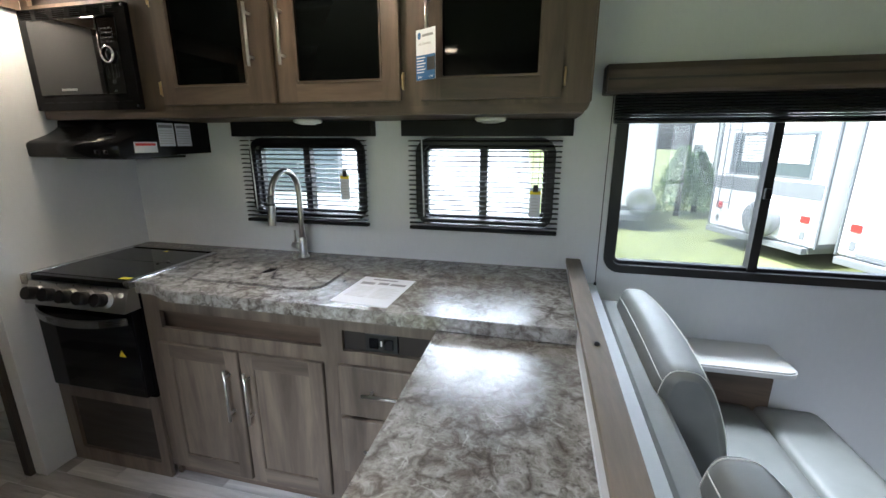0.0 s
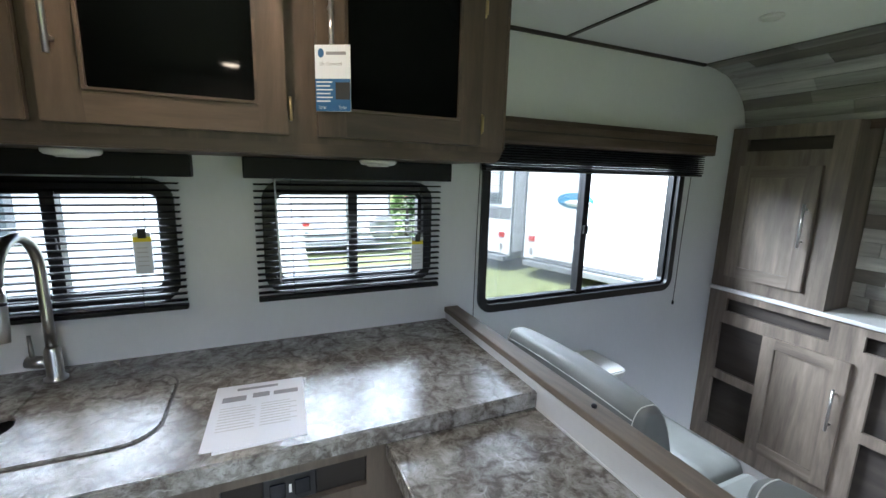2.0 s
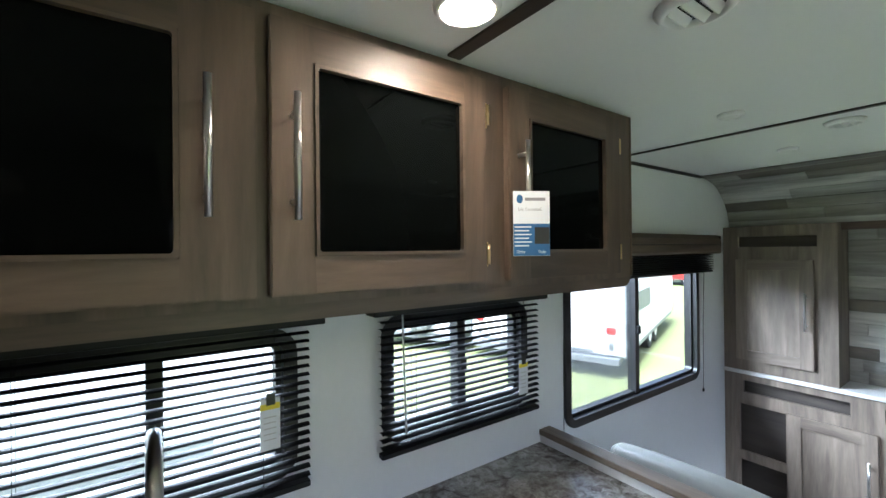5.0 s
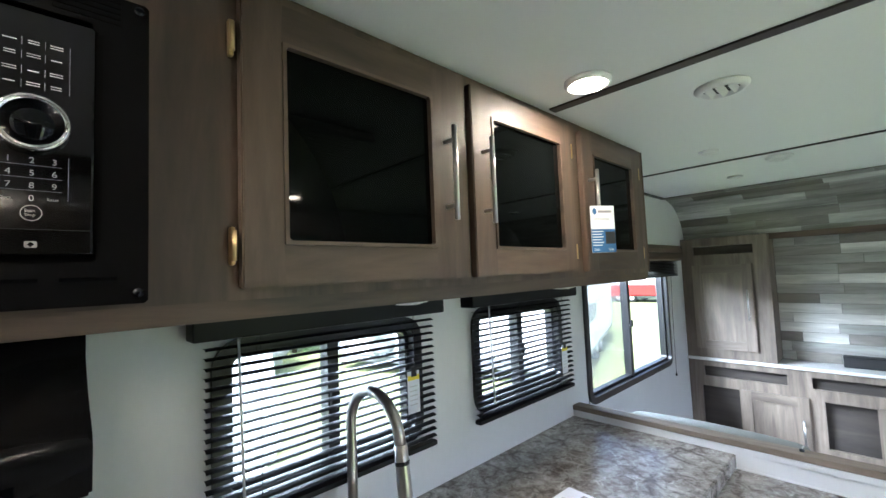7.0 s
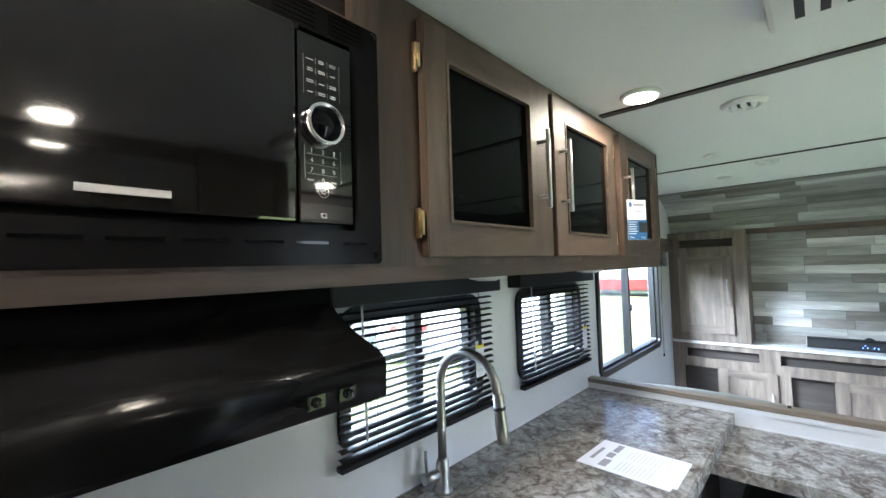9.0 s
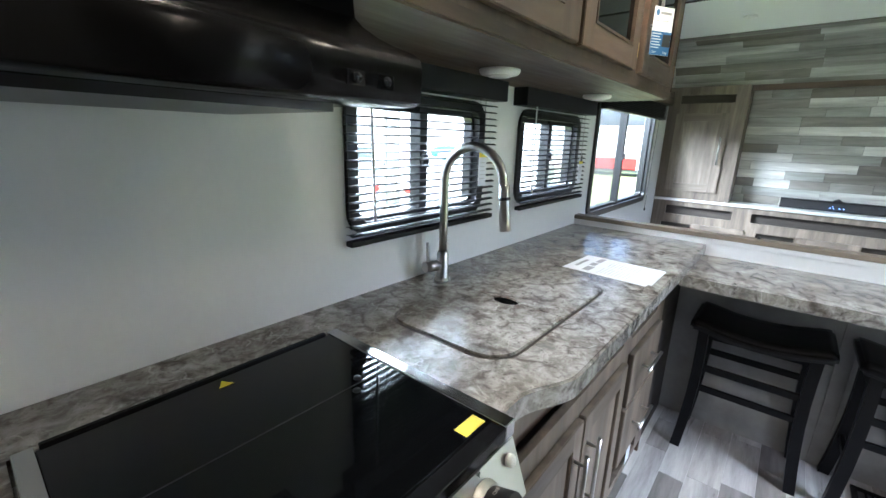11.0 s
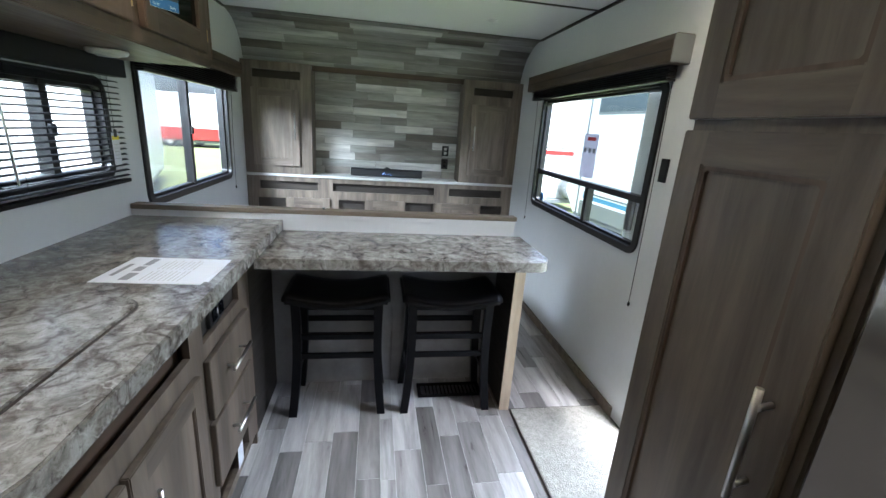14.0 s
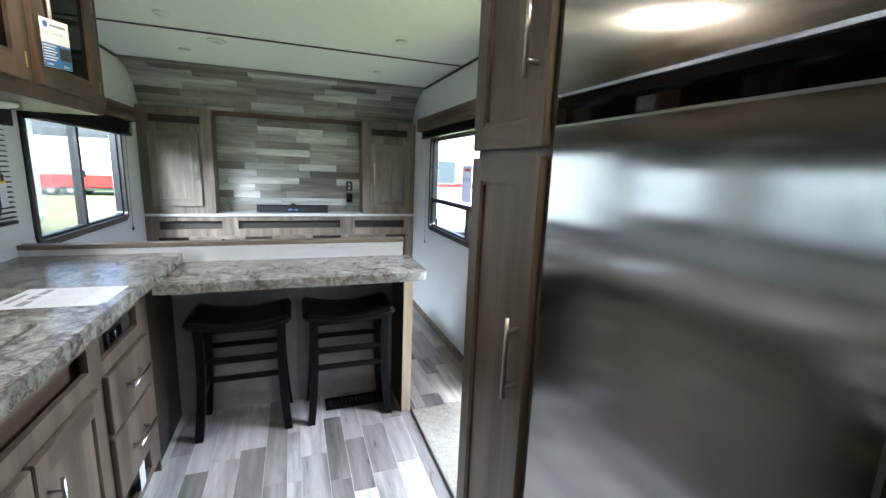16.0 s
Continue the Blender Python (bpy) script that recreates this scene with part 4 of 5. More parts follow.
mark(0.14, 0.2, -0.078, -0.058, ink, "picture")
for k in range(9):
    mark(0.02, 0.1 if k % 3 else 0.09, -0.115 - 0.012 * k, -0.112 - 0.012 * k, pale_ink)
    mark(0.112, 0.195 if k % 2 else 0.18, -0.115 - 0.012 * k, -0.112 - 0.012 * k, pale_ink)
under = solid("printed_sheet", boxes((-0.79, -0.60, -0.588, -0.36, 0.9151, 0.9154)), paper, "second white leaflet under the first", "paper")

def words(text, size, x, y, z, material, parent):
    cu = bpy.data.curves.new("words", "FONT")
    cu.body, cu.size, cu.extrude = text, size, 0.0001
    cu.materials.append(material)
    ob = new("words", cu)
    ob.parent = parent
    ob.matrix_parent_inverse = parent.matrix_basis.inverted()
    ob.matrix_basis = pose(x, y, z, 90, 0, 0)
    return ob


pale_print = mat("white_print", (0.4, 0.4, 0.4), 0.5)
knob_black = mat("knob_black", (0.008, 0.008, 0.009), 0.45, **{"Specular IOR Level": 0.2})
# ---- cooker details ----
for k in range(5):
    x = -1.742 - 0.0865 * k
    m = Matrix.Translation((x, -0.617, 0.849)) @ Matrix.Rotation(radians(90 - 20), 4, "X")
    bm = bmesh.new()
    lathe(bm, [(0.033, 0.0), (0.0325, 0.003), (0.030, 0.008), (0.0285, 0.013), (0.0275, 0.0135)], m)
    bz = part("bezel", bm, panel_steel, cooker)
    bm = bmesh.new()
    lathe(bm, [(0.0262, 0.0136), (0.0262, 0.0455), (0.0261, 0.0462), (0.0247, 0.0482), (0.0243, 0.0484), (0.0238, 0.0484), (0.001, 0.0484)], m)
    kn = part("knob", bm, knob_black, bz, "black control knob")
    off = words("OFF", 0.0085, 0, 0, 0, pale_print, cooker)
    off.matrix_basis = m @ pose(-0.0082, 0.0264, 0.029, -90, 0, 0)
    t = bmesh.new()
    prism(t, [(-0.005, 0.004), (0.005, 0.004), (0.0, -0.003)], "z", 0, 0.0006)
    bmesh.ops.transform(t, matrix=Matrix.Translation((x, -0.6028, 0.8885)) @ Matrix.Rotation(radians(70), 4, "X"), verts=t.verts)
    part("mark", t, black_plastic, cooker)
bm = bmesh.new()
lathe(bm, [(0.010, 0.0), (0.010, 0.006), (0.008, 0.009), (0.001, 0.009)], Matrix.Translation((-1.672, -0.610, 0.872)) @ Matrix.Rotation(radians(70), 4, "X"), 20)
part("igniter_button", bm, white_plastic, cooker)
pts = [(-1.90 + 0.235 * s, -0.612 - 0.05 * (1 - s ** 2) ** 0.8, 0.765 - 0.012 * (1 - s * s)) for s in [k / 10 - 1 for k in range(21)]]
bm = bmesh.new()
rings = [[bm.verts.new(Vector(p) + Vector(d)) for d in ((0, -0.004, 0.014), (0, 0.006, 0.016), (0, 0.006, -0.016), (0, -0.004, -0.014))] for p in pts]
for q, r in zip(rings, rings[1:]):
    for k in range(4):
        bm.faces.new((q[k], q[(k + 1) % 4], r[(k + 1) % 4], r[k]))
bm.faces.new(rings[0])
bm.faces.new(rings[-1][::-1])
bmesh.ops.recalc_face_normals(bm, faces=bm.faces)
part("handle", bm, steel, od, "curved steel oven handle")
part("fold_joint", boxes((-2.134, -1.669, -0.345, -0.342, 0.9221, 0.9226)), black_matt, lid)
part("front_strip", boxes((-2.135, -1.668, -0.60, -0.5725, 0.897, 0.920), bevel=0.002), black_paint, cooker)
part("rear_strip", boxes((-2.13, -1.675, -0.149, -0.138, 0.895, 0.926), bevel=0.002), black_paint, cooker)
for x in (-1.76, -1.735):
    bm = bmesh.new()
    lathe(bm, [(0.007, 0.9223), (0.007, 0.9245), (0.005, 0.926), (0.001, 0.926)], Matrix.Translation((x, -0.36 if x < -1.75 else -0.33, 0)), 16)
    part("bumper", bm, black_plastic, lid)
part("warning_label", boxes((-1.726, -1.678, -0.568, -0.544, 0.9222, 0.9228)), yellow, lid, "yellow warning label")
t = bmesh.new()
prism(t, [(-0.018, 0), (0.018, 0), (0.0, 0.03)], "y", -0.6062, -0.6055)
bmesh.ops.transform(t, matrix=Matrix.Translation((-1.735, 0, 0.60)), verts=t.verts)
part("warning_sticker", t, yellow, od, "yellow triangular sticker")
t = bmesh.new()
prism(t, [(-0.012, 0), (0.012, 0), (0.0, 0.02)], "z", 0.9225, 0.923)
bmesh.ops.transform(t, matrix=Matrix.Translation((-1.90, -0.185, 0)), verts=t.verts)
part("warning_sticker", t, yellow, lid, "yellow triangular sticker")

# ---- hood details ----
for x in (-1.833, -1.789):
    bm = bmesh.new()
    box(bm, x - 0.013, x + 0.013, -0.4705, -0.4685, 1.396, 1.413, bevel=0.0008)
    lathe(bm, [(0.006, 0), (0.006, 0.003), (0.001, 0.003)], Matrix.Translation((x, -0.4706, 1.4045)) @ Matrix.Rotation(radians(90), 4, "X"), 12)
    part("button", bm, black_gloss, hood)
part("filter", boxes((-2.12, -1.80, -0.38, -0.08, 1.372, 1.3835)), black_plastic, hood, "dark mesh filter")
for y0, y1 in ((-0.285, -0.205), (-0.195, -0.115)):
    lb = part("instruction_label", boxes((-1.7218, -1.721, y0, y1, 1.425, 1.522)), paper, hood, "white instruction label")
    part("heading", boxes((-1.721, -1.7206, y0 + 0.005, y1 - 0.005, 1.502, 1.514)), ink, lb)
    for k in range(6):
        part("text_line", boxes((-1.721, -1.7206, y0 + 0.006, y1 - 0.008, 1.435 + 0.0105 * k, 1.4385 + 0.0105 * k)), pale_ink, lb)
lb = part("instruction_label", boxes((-1.7218, -1.721, -0.405, -0.30, 1.400, 1.443)), paper, hood, "white label with a red heading")
part("heading", boxes((-1.721, -1.7206, -0.398, -0.307, 1.428, 1.438)), red_print, lb)

# ---- microwave details ----
bm = bmesh.new()
ringm = Matrix.Translation((-1.771, CF - 0.022, 1.768)) @ Matrix.Rotation(radians(90), 4, "X")
lathe(bm, [(0.031, 0.0), (0.031, 0.012), (0.026, 0.014), (0.026, 0.0)], ringm)
part("dial_ring", bm, mat("polished_chrome", (0.75, 0.75, 0.75), 0.08, 1.0), mw, "polished chrome dial ring")
bm = bmesh.new()
lathe(bm, [(0.0255, 0.0), (0.0255, 0.010), (0.001, 0.011)], ringm)
part("dial", bm, black_gloss, mw)
KX, KZ, KY = -1.771, 1.768, CF - 0.0222
for r, row in enumerate(("123", "456", "789", " 0 ")):
    for c, digit in enumerate(row):
        if digit != " ":
            words(digit, 0.0092, KX - 0.0205 + 0.018 * c, KY - 0.0002, KZ - 0.0425 - 0.0138 * r, pale_print, mw)
    if r:
        part("key_line", boxes((KX - 0.026, KX + 0.024, KY - 0.0003, KY, KZ - 0.0313 - 0.0138 * r, KZ - 0.0308 - 0.0138 * r)), ink, mw)
words("Clock", 0.0042, KX - 0.025, KY - 0.0002, KZ - 0.083, pale_print, mw)
words("Reset", 0.0042, KX + 0.012, KY - 0.0002, KZ - 0.083, pale_print, mw)
for r, dz in enumerate((0.090, 0.075, 0.058, 0.043)):
    for c in range(3):
        x = KX - 0.019 + 0.0185 * c
        w = 0.0055 - 0.001 * ((r + c) % 2)
        for up in (0.0, 0.0028) if (r + c) % 3 else (0.001,):
            part("key_label", boxes((x - w, x + w, KY - 0.0003, KY, KZ + dz + up, KZ + dz + up + 0.0012)), pale_print, mw)
        if c < 2:
            part("key_line", boxes((x + 0.009, x + 0.0095, KY - 0.0003, KY, KZ + dz - 0.003, KZ + dz + 0.006)), ink, mw)
for x in (KX - 0.029, KX + 0.029):
    for za, zb in ((-0.082, -0.033), (0.04, 0.096)):
        part("key_line", boxes((x, x + 0.0005, KY - 0.0003, KY, KZ + za, KZ + zb)), ink, mw)
part("key_line", boxes((-1.808, -1.721, KY - 0.0003, KY, KZ - 0.1150, KZ - 0.1143)), black_matt, mw)
bm = bmesh.new()
tube(bm, [(KX + 0.0083 * math.cos(0.2618 * k), KY - 0.0002, KZ - 0.097 + 0.0083 * math.sin(0.2618 * k)) for k in range(25)], 0.0004, 5)
part("start_key", bm, pale_print, mw)
words("Start", 0.0045, KX - 0.0055, KY - 0.0002, KZ - 0.096, pale_print, mw)
words("Stop", 0.0045, KX - 0.005, KY - 0.0002, KZ - 0.1005, pale_print, mw)
part("open_key", ring(bmesh.new(), KX - 0.005, KX + 0.005, KZ - 0.1345, KZ - 0.1275, 0.001, 0.0008, "y", KY - 0.0004, KY, 1), pale_print, mw)
part("finger_recess", boxes((-1.7185, -1.7125, CF - 0.0226, CF - 0.0221, 1.64, 1.89)), void_black, mw)
part("maker_mark", boxes((-2.04, -1.96, CF - 0.0252, CF - 0.0242, 1.642, 1.650)), pale_print, mw)
for k in range(6):
    x = -2.185 + 0.0855 * k
    for r in range(5):
        part("vent_slot", boxes((x, x + 0.062, CF - 0.0228, CF - 0.0221, 1.9085 + 0.007 * r, 1.912 + 0.007 * r), bevel=0.0003), void_black, mw)
for k in range(7):
    part("vent_slot", boxes((-2.15 + 0.067 * k, -2.10 + 0.067 * k, CF - 0.0228, CF - 0.0221, 1.596, 1.600)), black_gloss, mw)
for x, z in ((-1.677, 1.580), (-1.677, 1.935), (-2.188, 1.580), (-2.188, 1.935)):
    bm = bmesh.new()
    lathe(bm, [(0.006, 0.0), (0.006, 0.002), (0.001, 0.003)], Matrix.Translation((x, CF - 0.022, z)) @ Matrix.Rotation(radians(90), 4, "X"), 12)
    part("screw", bm, black_gloss, mw)

# Socket in the false drawer recess
sk = solid("power_socket", boxes((-0.70, -0.58, BF + 0.008, BF + 0.0215, 0.725, 0.795), bevel=0.003), black_plastic, "black double power socket in the cabinet recess", "socket")
part("outlet", boxes((-0.685, -0.65, BF + 0.003, BF + 0.0075, 0.74, 0.78), bevel=0.003), black_gloss, sk)
part("outlet", boxes((-0.63, -0.595, BF + 0.003, BF + 0.0075, 0.74, 0.78), bevel=0.003), black_gloss, sk)
part("indicator", boxes((-0.643, -0.637, BF + 0.0065, BF + 0.0078, 0.75, 0.77)), white_plastic, sk)

solid("paper_tag", boxes((-0.60, -0.545, BF - 0.004, BF - 0.003, 0.095, 0.20)), paper, "white paper tag stuck across the toe recess", "tag")

# Card that hangs from a cabinet handle
card = solid("hanging_card", boxes((-0.556, -0.438, -0.4315, -0.4303, 1.635, 1.782), bevel=0.0003), paper, "white and blue printed card hung on a cabinet handle", "card")
part("blue_field", boxes((-0.5555, -0.4385, -0.4322, -0.4316, 1.6355, 1.708)), blue_card, card)
bm = bmesh.new()
lathe(bm, [(0.010, 0), (0.010, 0.0006)], Matrix.Translation((-0.535, -0.4322, 1.764)) @ Matrix.Rotation(radians(90), 4, "X") @ Matrix.Translation((0, 0, -0.0006)), 20)
part("emblem", bm, blue_card, card)
part("picture", boxes((-0.488, -0.440, -0.4327, -0.4323, 1.662, 1.70)), black_matt, card)
part("maker_mark", boxes((-0.518, -0.452, -0.4320, -0.4316, 1.760, 1.767)), ink, card)
for k in range(6):
    part("text_line", boxes((-0.552, -0.506 if k % 2 else -0.498, -0.4326, -0.4323, 1.699 - 0.0085 * k, 1.702 - 0.0085 * k)), paper, card)
bm = bmesh.new()
tube(bm, [(-0.503, -0.43, 1.778), (-0.499, -0.425, 1.80), (-0.503, -0.421, 1.83), (-0.508, -0.425, 1.80), (-0.503, -0.4305, 1.779)], 0.0008, 5)
part("loop", bm, black_matt, card)


words("Life. Connected.", 0.0115, -0.54, -0.4318, 1.737, ink, card)
words("Order", 0.0105, -0.546, -0.4325, 1.641, paper, card)
words("Today", 0.0105, -0.478, -0.4325, 1.641, paper, card)

card.matrix_basis = Matrix.Translation((-0.503, -0.431, 0)) @ pose(0, 0, 0, 0, 0, -30) @ Matrix.Diagonal((0.72, 1, 1, 1)) @ Matrix.Translation((0.497, 0.431, 0))

# Puck lamps under the cabinet
for x in (-1.081, -0.326):
    pl = thing("puck_lamp", "white round puck lamp under the wall cabinet, switched off", "lamp", (x, -0.15, 1.515), "puck lamps")
    bm = bmesh.new()
    lathe(bm, [(0.058, 1.5328), (0.058, 1.526), (0.052, 1.519), (0.040, 1.517), (0.001, 1.517)], Matrix.Translation((x, -0.17, 0)))
    part("housing", bm, white_plastic, pl)
    bm = bmesh.new()
    lathe(bm, [(0.036, 1.5169), (0.030, 1.513), (0.001, 1.512)], Matrix.Translation((x, -0.17, 0)))
    part("diffuser", bm, lamp_off, pl)


# ---- ceiling lamps and vents ----
def ceiling_lamp(x, y, r, lit):
    ob = thing("ceiling_lamp", "lit round warm ceiling lamp" if lit else "small white ceiling speaker ring, unlit", "lamp", (x, y, H - 0.02), "ceiling lamps")
    bm = bmesh.new()
    lathe(bm, [(r, H - 0.0005), (r, H - 0.006), (r * 0.9, H - 0.012), (r * 0.8, H - 0.013), (r * 0.78, H - 0.004)], Matrix.Translation((x, y, 0)))
    part("ring", bm, white_plastic, ob)
    bm = bmesh.new()
    lathe(bm, [(r * 0.775, H - 0.005), (r * 0.7, H - 0.012), (0.001, H - 0.014)], Matrix.Translation((x, y, 0)))
    part("diffuser", bm, lamp_glow if lit else lamp_off, ob)


for x, y in ((-0.775, -0.543), (-2.03, -0.475), (-0.78, -1.98), (-1.97, -1.56)):
    ceiling_lamp(x, y, 0.058, True)
for x, y in ((0.25, -0.557), (0.97, -0.505), (0.16, -1.74), (0.97, -1.76)):
    ceiling_lamp(x, y, 0.036, False)


def ceiling_vent(x, y, r):
    ob = thing("ceiling_vent", "round white ceiling air vent with angled louvres", "vent", (x, y, H - 0.02), "ceiling vents")
    bm = bmesh.new()
    lathe(bm, [(r, H - 0.0005), (r, H - 0.005), (r * 0.86, H - 0.014), (r * 0.72, H - 0.015), (r * 0.70, H - 0.002)], Matrix.Translation((x, y, 0)))
    part("rim", bm, white_plastic, ob)
    bm = bmesh.new()
    lathe(bm, [(r * 0.7, H - 0.0006), (r * 0.7, H - 0.003), (0.001, H - 0.003)], Matrix.Translation((x, y, 0)))
    part("throat", bm, black_matt, ob)
    for k in range(-1, 2):
        w = math.sqrt(max(0.01, 0.66 ** 2 - (k * 0.42) ** 2)) * r
        t = bmesh.new()
        prism(t, [(y + k * 0.42 * r - 0.008, H - 0.004), (y + k * 0.42 * r + 0.004, H - 0.016), (y + k * 0.42 * r + 0.007, H - 0.015), (y + k * 0.42 * r - 0.005, H - 0.0035)], "x", x - w, x + w)
        part("louvre", t, white_plastic, ob)


ceiling_vent(-0.455, -0.76, 0.064)
ceiling_vent(0.645, -0.739, 0.052)
ac = thing("air_conditioner_grille", "white slotted air conditioner ceiling grille", "air conditioner", (-1.12, -1.13, H - 0.05))
part("cover", boxes((-1.38, -0.98, -1.42, -0.86, H - 0.035, H - 0.0005), bevel=0.012), white_plastic, ac)
for k in range(14):
    part("slot", boxes((-1.33, -1.03, -1.40 + 0.037 * k, -1.385 + 0.037 * k, H - 0.0358, H - 0.0345)), black_matt, ac)

# ---- stools ----
def stool():
    ob = thing("bar_stool", "black wooden saddle-seat bar stool pushed under the bar", "stool", (-0.06, -0.879, 0), "stools at the bar")
    cx, cy = -0.06, -0.879
    t = bmesh.new()
    n, mth = 16, 6
    V = []
    for i in range(n + 1):
        u = i / n * 2 - 1
        row = []
        for j in range(mth + 1):
            v = j / mth * 2 - 1
            row.append((cx + v * 0.155, cy + u * 0.235, 0.600 + 0.042 * u * u - 0.006 * v ** 4 - 0.012 * abs(u) ** 8))
        V.append(row)
    top = [[t.verts.new(p) for p in r] for r in V]
    bot = [[t.verts.new((p[0] * 1, p[1], p[2] - 0.05 + 0.012 * (abs(j / mth * 2 - 1) ** 6))) for j, p in enumerate(r)] for r in V]
    for i in range(n):
        for j in range(mth):
            t.faces.new((top[i][j], top[i + 1][j], top[i + 1][j + 1], top[i][j + 1])).smooth = True
            t.faces.new((bot[i][j], bot[i][j + 1], bot[i + 1][j + 1], bot[i + 1][j])).smooth = True
        t.faces.new((top[i][0], bot[i][0], bot[i + 1][0], top[i + 1][0]))
        t.faces.new((top[i][mth], top[i + 1][mth], bot[i + 1][mth], bot[i][mth]))
    for j in range(mth):
        t.faces.new((top[0][j], top[0][j + 1], bot[0][j + 1], bot[0][j]))
        t.faces.new((top[n][j], bot[n][j], bot[n][j + 1], top[n][j + 1]))
    bmesh.ops.recalc_face_normals(t, faces=t.faces)
    bmesh.ops.bevel(t, geom=[e for e in t.edges if len(e.link_faces) == 2 and e.calc_face_angle(0) > 0.9], offset=0.012, segments=3, affect="EDGES")
    for f in t.faces:
        f.smooth = True
    part("seat", t, leather, ob, "black leatherette saddle seat")
    for sx in (-1, 1):
        for sy in (-1, 1):
            t = bmesh.new()
            rings = []
            for k in range(7):
                s = k / 6
                px = cx + sx * (0.125 - 0.022 * s + 0.012 * (2 * s - 1) ** 2 - 0.012)
                py = cy + sy * (0.207 - 0.012 * math.sin(s * math.pi) - 0.022 * s)
                rings.append([t.verts.new((px + a * 0.016, py + b * 0.019, 0.578 * s)) for a, b in ((-1, -1), (1, -1), (1, 1), (-1, 1))])
            for q, r in zip(rings, rings[1:]):
                for k in range(4):
                    t.faces.new((q[k], q[(k + 1) % 4], r[(k + 1) % 4], r[k]))
            t.faces.new(rings[0][::-1])
            t.faces.new(rings[-1])
            part("leg", t, black_stain, ob)
    for sx, zz in ((-1, (0.402, 0.305)), (1, (0.402, 0.305))):
        for z in zz:
            x = cx + sx * (0.11 - 0.018 * z / 0.578)
            part("stretcher", boxes((x - 0.008, x + 0.008, cy - 0.185, cy + 0.185, z - 0.014, z + 0.014), bevel=0.003), black_stain, ob)
    for sy in (-1, 1):
        y = cy + sy * 0.19
        part("stretcher", boxes((cx - 0.1, cx + 0.1, y - 0.008, y + 0.008, 0.19, 0.216), bevel=0.003), black_stain, ob)
        part("apron", boxes((cx - 0.098, cx + 0.098, y - 0.008, y + 0.008, 0.52, 0.57)), black_stain, ob)
    for sx in (-1, 1):
        part("apron", boxes((cx + sx * 0.1 - 0.008, cx + sx * 0.1 + 0.008, cy - 0.18, cy + 0.18, 0.542, 0.568)), black_stain, ob)
    return ob


black_stain = mat("black_stained_wood", (0.004, 0.004, 0.005), 0.42, **{"Specular IOR Level": 0.14})
bump_of(black_stain, noise_of(black_stain, coords(black_stain, (40, 40, 4)), 3, 4), 0.1, 0.001)
st = stool()
copy_thing(st, Matrix.Translation((-0.066, -0.879 - 0.526, 0)))

fv = thing("floor_register", "black metal floor air register", "vent", (-0.03, -1.43, 0))
part("frame", ring(bmesh.new(), -0.09, 0.03, -1.625, -1.28, 0.004, 0.02, "z", 0.002, 0.009, 2), black_paint, fv)
part("well", boxes((-0.07, 0.01, -1.605, -1.30, 0.001, 0.003)), black_matt, fv)
for k in range(14):
    y = -1.595 + 0.0205 * k
    part("slat", boxes((-0.07, 0.01, y, y + 0.006, 0.003, 0.008)), black_paint, fv)

note = solid("window_notice", boxes((0.33, 0.50, YB - 0.0277, YB - 0.027, 1.14, 1.395)), thin_paper, "white printed notice taped to the window glass", "notice")
part("heading", boxes((0.36, 0.46, YB - 0.0269, YB - 0.0266, 1.355, 1.375)), red_print, note)
for k, x in enumerate((0.35, 0.40, 0.455)):
    part("picture", boxes((x, x + 0.028, YB - 0.0269, YB - 0.0266, 1.285, 1.312)), ink, note)
bm = bmesh.new()
lathe(bm, [(0.035, 0.0), (0.035, 0.0006), (0.001, 0.0006)], Matrix.Translation((1.045, YB - 0.0316, 0.92)) @ Matrix.Rotation(radians(-90), 4, "X"), 24)
solid("round_sticker", bm, blue_card, "round blue sticker on the lower window pane", "sticker")

# ---- sofa, side table ----
def cushion(x0, x1, y0, y1, z0, z1, puff=0.02, lean=0.0):
    t = bmesh.new()
    bmesh.ops.create_cube(t, size=2)
    bmesh.ops.subdivide_edges(t, edges=t.edges[:], cuts=7, use_grid_fill=True)
    cx, cy, cz = (x0 + x1) / 2, (y0 + y1) / 2, (z0 + z1) / 2
    hx, hy, hz = (x1 - x0) / 2, (y1 - y0) / 2, (z1 - z0) / 2
    for v in t.verts:
        a, b, c = v.co
        r = 0.2
        q = Vector((a, b, c))
        inner = Vector([max(-1 + r, min(1 - r, k)) for k in q])
        d = q - inner
        if d.length > 1e-6:
            q = inner + d.normalized() * min(d.length, r)
        bulge = puff * (1 - min(1, abs(q.y)) ** 2) * (1 - min(1, abs(q.z)) ** 2)
        v.co = Vector((cx + q.x * hx + (bulge if q.x > 0 else -bulge) * 0.6 + lean * (q.z), cy + q.y * hy, cz + q.z * hz + puff * 0.4 * (1 - q.y ** 2) * (1 - q.x ** 2) * (1 if q.z > 0 else 0)))
    for f in t.faces:
        f.smooth = True
    return t


sofa = thing("sofa", "grey vinyl two-seat recliner sofa with a middle console", "sofa", (0.55, -0.95, 0))
part("base", boxes((0.20, 0.86, -1.70, -0.16, 0.05, 0.30), bevel=0.02), vinyl, sofa)
part("back_frame", boxes((0.125, 0.20, -1.70, -0.13, 0.05, 0.84), bevel=0.015), vinyl, sofa)


